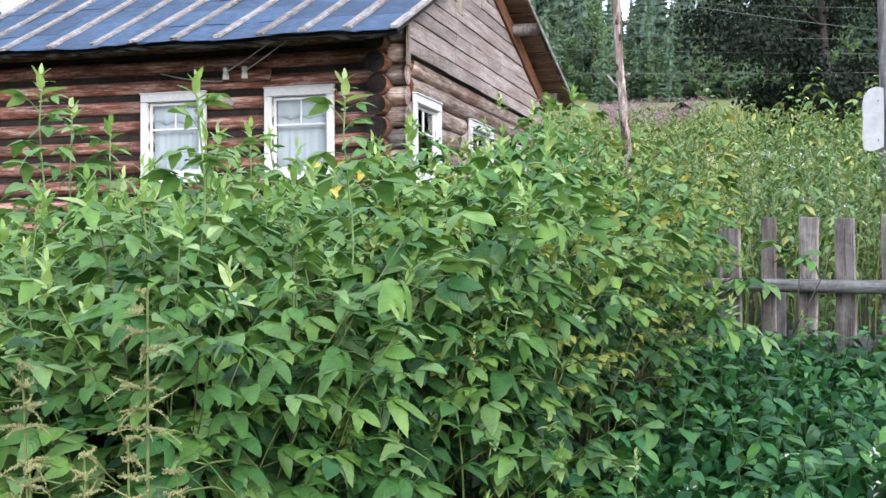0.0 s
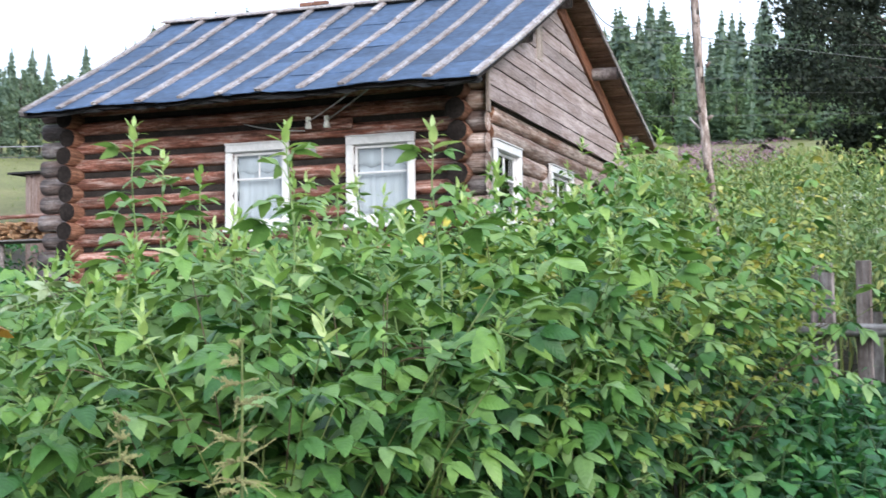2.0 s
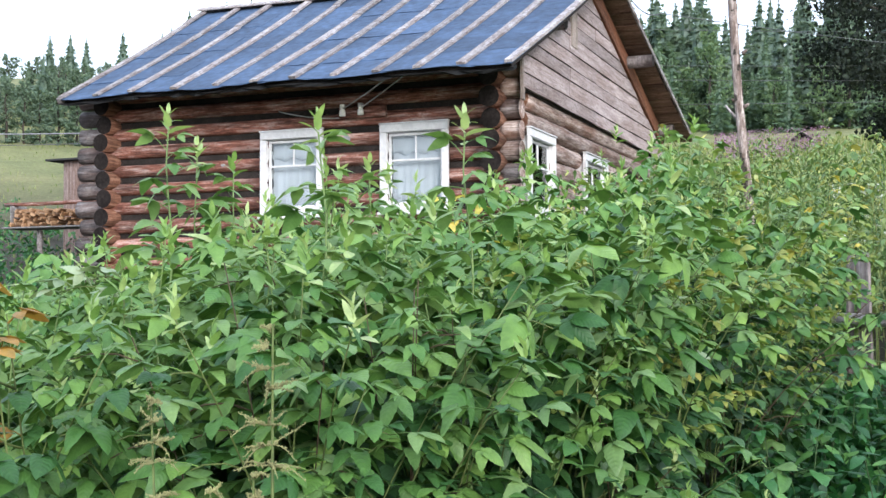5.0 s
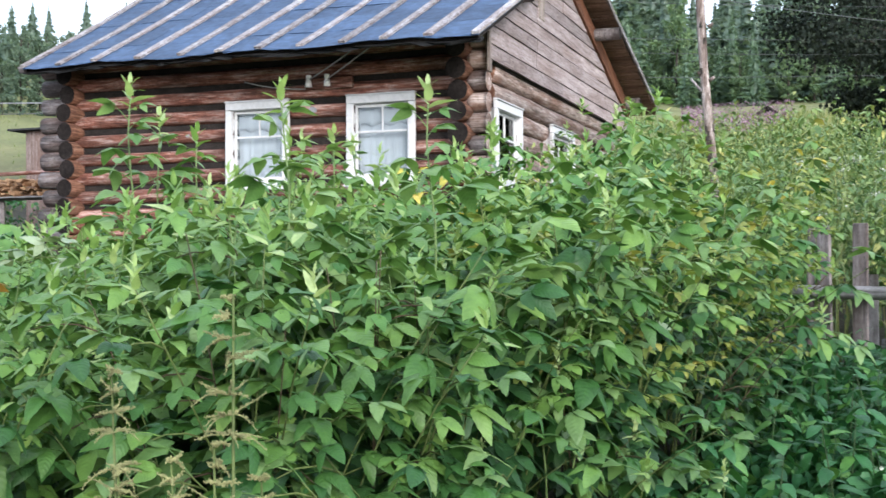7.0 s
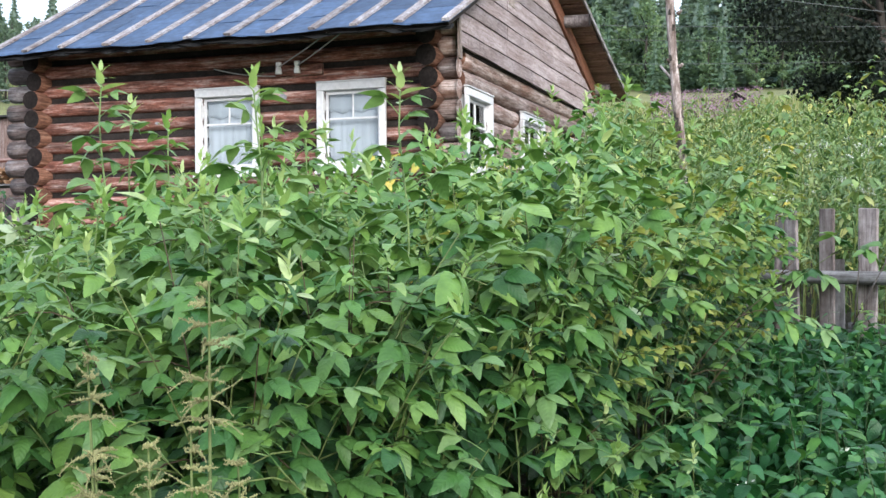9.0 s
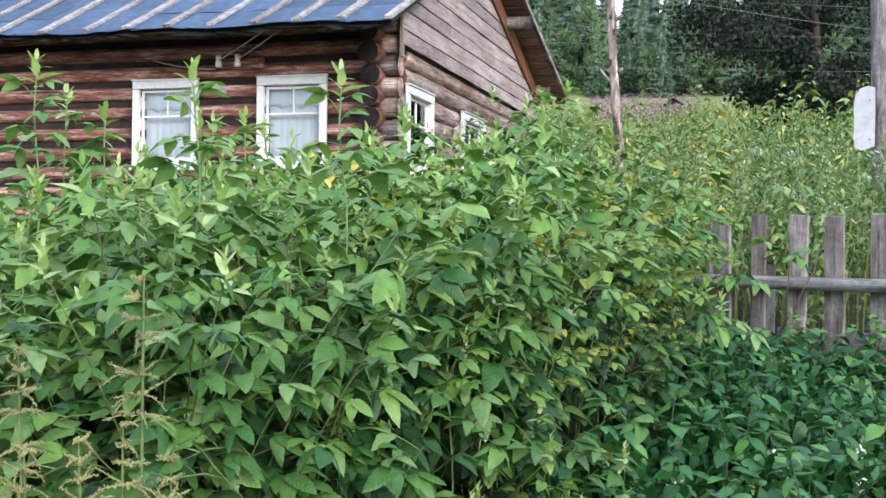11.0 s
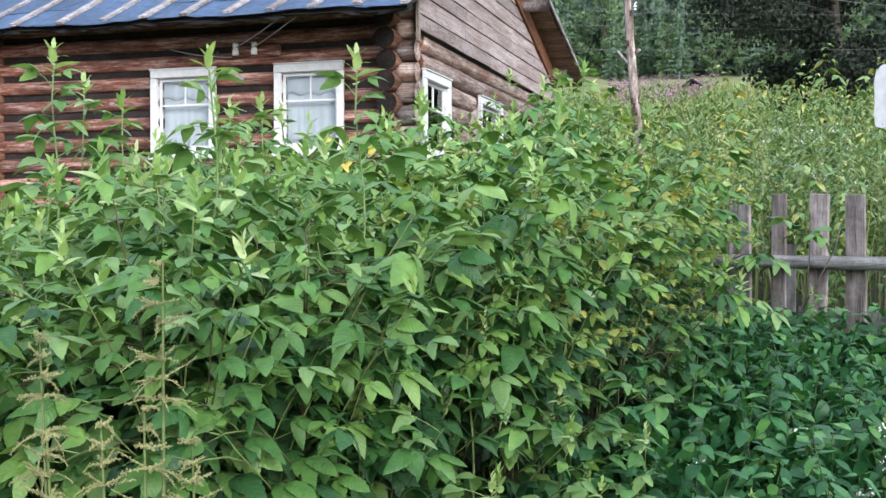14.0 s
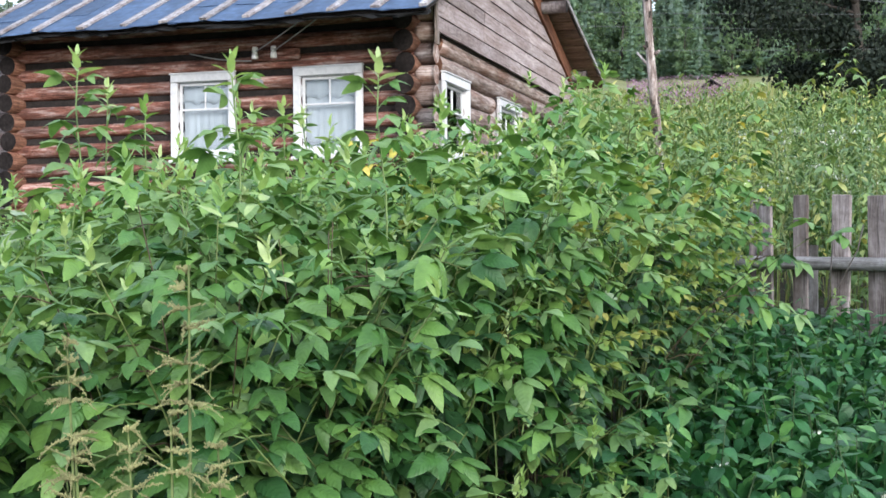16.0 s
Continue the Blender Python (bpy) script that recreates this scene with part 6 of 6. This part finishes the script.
def spruce(H, seed, name="spruce_tree", mat=None, width=0.2, label="tall dark green spruce on the far hillside", dense=1.0):
    rr = np.random.RandomState(seed)
    ob = thing(name, label, "spruce", "spruces of the forest")
    vs, fs = tube([(0, 0, -0.5), (0, 0, H * 0.5), (0, 0, H)], [0.013 * H, 0.008 * H, 0.001 * H], 6)
    put("trunk", mesh_from("trunk", vs, fs, M_BARK, smooth=True), ob)
    levels = int((26 + H) * dense)
    quads_, verts = [], []
    lop = rr.uniform(0.8, 1.2, 8)
    for k in range(levels):
        # boughs stand in uneven whorls
        t = (round(k / 1.7) * 1.7 + rr.uniform(-1.0, 1.0)) / (levels - 1)
        t = min(max(t, 0.0), 1.0)
        z = H * (0.03 + 0.97 * t)
        r = width * H * (1 - t) ** 0.92 * rr.uniform(0.7, 1.2) + 0.006 * H
        for b in range(int((8 + 7 * (1 - t)) * dense)):
            a = rr.uniform(0, 6.28)
            L = r * rr.uniform(0.5, 1.12) * lop[int(a / 6.29 * 8)]
            d = np.array([np.cos(a), np.sin(a)])
            e = np.array([-d[1], d[0]])
            w = (0.085 * L + 0.007 * H) * rr.uniform(0.5, 1.3)
            sag, roll = rr.uniform(0.05, 0.45), rr.uniform(-0.8, 0.8)
            # a frond in two blades: widening from the trunk, then running out to a hanging point
            o = len(verts)
            for f, ww, drop in ((0.25, 0.5, 0.06), (0.65, 1.0, 0.55), (1.0, 0.12, 1.0)):
                c = d * L * f
                zz = z - sag * L * drop
                verts.append((*(c + e * w * ww), zz - w * ww * (0.7 + roll)))
                verts.append((*(c - e * w * ww), zz - w * ww * (0.7 - roll)))
            quads_ += [(o, o + 1, o + 3, o + 2), (o + 2, o + 3, o + 5, o + 4)]
            # a spray that hangs below the frond
            f = rr.uniform(0.4, 0.9)
            o, c, zz, g = len(verts), d * L * f, z - sag * L * f, w * rr.uniform(0.5, 1.0)
            verts += [(*(c + d * g), zz), (*(c - d * g), zz + 0.2 * g), (*(c + d * 0.4 * g + e * 0.3 * w), zz - 2.2 * g), (*(c - d * 0.2 * g + e * 0.3 * w), zz - 1.8 * g)]
            quads_.append((o, o + 1, o + 3, o + 2))
    # dense inner boughs close to the trunk
    for k in range(9):
        t0, t1 = k / 9, (k + 1.25) / 9
        for q in range(9):
            o = len(verts)
            for t, f in ((t0, 0.5), (min(t1, 1), 0.38)):
                for a in (q / 9 * 6.28, (q + 1.1) / 9 * 6.28):
                    rad = f * width * H * (1 - t) ** 0.9 * rr.uniform(0.8, 1.15)
                    verts.append((rad * np.cos(a), rad * np.sin(a), H * (0.03 + 0.95 * t) + rr.uniform(-0.02, 0.02) * H))
            quads_.append((o, o + 1, o + 3, o + 2))
    put("crown", mesh_quads("crown", np.array(verts), quads_, mat or M_SPRUCE, smooth=False), ob)
    return ob


def broadleaf(H, W, seed, mat, leaf, n, label, category, group="", name="birch_tree", low=0.2):
    """A trunk with limbs, and a crown of many small leaves gathered in uneven clumps round the limbs."""
    rr = np.random.RandomState(seed)
    ob = thing(name, label, category, group)
    vs, fs = tube([(0, 0, -0.4), (0.02 * H, 0, 0.3 * H), (0.0, 0.02 * H, 0.65 * H), (0.02 * H, 0, 0.95 * H)], [0.018 * H, 0.014 * H, 0.009 * H, 0.002 * H], 8)
    allv, allf = list(vs), list(fs)
    clumps = []
    nl = 26
    for k in range(nl):
        t = low + (0.97 - low) * (k + rr.uniform(0, 1)) / nl
        a = rr.uniform(0, 6.28)
        env = W * (0.35 + 0.65 * np.sin(np.pi * min(1.0, (t - low * 0.6) / (1.02 - low * 0.6)) ** 0.8)) * rr.uniform(0.55, 1.1)
        base = Vector((0.01 * H, 0, H * t * 0.85))
        tip = Vector((math.cos(a) * env, math.sin(a) * env, H * t + rr.uniform(-0.02, 0.06) * H))
        mid = base.lerp(tip, 0.5) + Vector((0, 0, 0.03 * H))
        v2, f2 = tube([base, mid, tip], [0.006 * H, 0.004 * H, 0.0012 * H], 5)
        o = len(allv)
        allv += v2
        allf += [tuple(o + i for i in f) for f in f2]
        for f in (0.45, 0.7, 0.9, 1.05):
            c = base.lerp(tip, f)
            clumps.append((*c, env * rr.uniform(0.16, 0.3) + 0.02 * H))
    put("trunk", mesh_from("trunk", allv, allf, M_BARK, smooth=True), ob)
    clumps = np.array(clumps)
    pick = rr.randint(0, len(clumps), n)
    off = rr.normal(0, 0.47, (n, 3))
    pos = clumps[pick, :3] + off * clumps[pick, 3:4] * [1, 1, 0.75]
    blade = ([(0, 0, 0), (0.5, 0.36, 0.05), (1, 0, -0.1), (0.5, -0.36, 0.05)], [(0, 3, 2, 1)], [(0.5, 0), (1, 0.5), (0.5, 1), (0, 0.5)])
    crown = scatter_leaves("crown", pos, leaf * rr.uniform(0.6, 1.3, n), mat, seed, blade, 1.6)
    if "kind" in crown:
        del crown["kind"]
    crown.parent = ob
    return ob


def place(kind, x, y, turn, s, dz=-0.1):
    return plant_tree(kind, Matrix.Translation((x, y, gz(x, y) + dz)) @ Matrix.Rotation(turn, 4, "Z") @ Matrix.Scale(s, 4))


def plant_tree(kind, m):
    if kind.name not in first:
        first[kind.name] = 1
        kind.matrix_world = m
        return kind
    return copy_thing(kind, m @ Matrix.Scale(1 / kind.scale[0], 4))


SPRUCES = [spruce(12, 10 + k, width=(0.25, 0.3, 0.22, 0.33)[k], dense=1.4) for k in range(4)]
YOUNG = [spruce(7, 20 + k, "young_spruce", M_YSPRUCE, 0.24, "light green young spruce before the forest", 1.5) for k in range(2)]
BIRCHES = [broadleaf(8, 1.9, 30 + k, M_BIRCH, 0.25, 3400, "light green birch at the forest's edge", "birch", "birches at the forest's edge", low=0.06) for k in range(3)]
ASPENS = [broadleaf(8, 2.0, 35 + k, M_ASPEN, 0.32, 1700, "aspen beyond the meadow, its leaves paled with haze", "aspen", "aspens beyond the meadow", name="aspen_tree", low=0.03) for k in range(2)]
rt = random.Random(404)
# right-hand forest up the slope
for y0, n, sc in ((95, 25, 0.84), (104, 26, 0.96), (114, 26, 1.04), (124, 26, 1.1)):
    for k in range(n):
        x = -0.16 * y0 - 14 + (k + rt.uniform(-0.4, 0.4)) * (0.45 * y0 / n)
        place(rt.choice(SPRUCES), x, y0 + rt.uniform(-4, 4), rt.uniform(0, 6), sc * rt.uniform(0.68, 1.2))
for k in range(34):
    place(BIRCHES[k // 3 % 3] if k % 3 == 0 else YOUNG[k % 2], -25 + k * 0.92 + rt.uniform(-0.8, 0.8), 88 + rt.uniform(-3, 5), rt.uniform(0, 6), rt.uniform(0.5, 1.1))
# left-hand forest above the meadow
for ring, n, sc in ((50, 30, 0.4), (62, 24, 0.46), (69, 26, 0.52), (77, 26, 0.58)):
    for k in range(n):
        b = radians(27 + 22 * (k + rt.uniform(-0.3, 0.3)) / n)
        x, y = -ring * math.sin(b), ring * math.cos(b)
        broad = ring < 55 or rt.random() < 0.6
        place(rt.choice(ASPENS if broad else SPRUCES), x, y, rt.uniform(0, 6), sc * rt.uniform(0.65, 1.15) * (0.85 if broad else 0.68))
# spruces whose tops stand over the ridge
for k, (x, y, top) in enumerate(((-65.3, 91.0, 27.1), (-63.6, 91.6, 28.7), (-60.2, 92.9, 29.6), (-58.0, 93.8, 29.8), (-55.2, 94.9, 30.2), (-66.1, 90.7, 26.6))):
    place(SPRUCES[k % 4], x, y, k, (top - gz(x, y)) / 12)
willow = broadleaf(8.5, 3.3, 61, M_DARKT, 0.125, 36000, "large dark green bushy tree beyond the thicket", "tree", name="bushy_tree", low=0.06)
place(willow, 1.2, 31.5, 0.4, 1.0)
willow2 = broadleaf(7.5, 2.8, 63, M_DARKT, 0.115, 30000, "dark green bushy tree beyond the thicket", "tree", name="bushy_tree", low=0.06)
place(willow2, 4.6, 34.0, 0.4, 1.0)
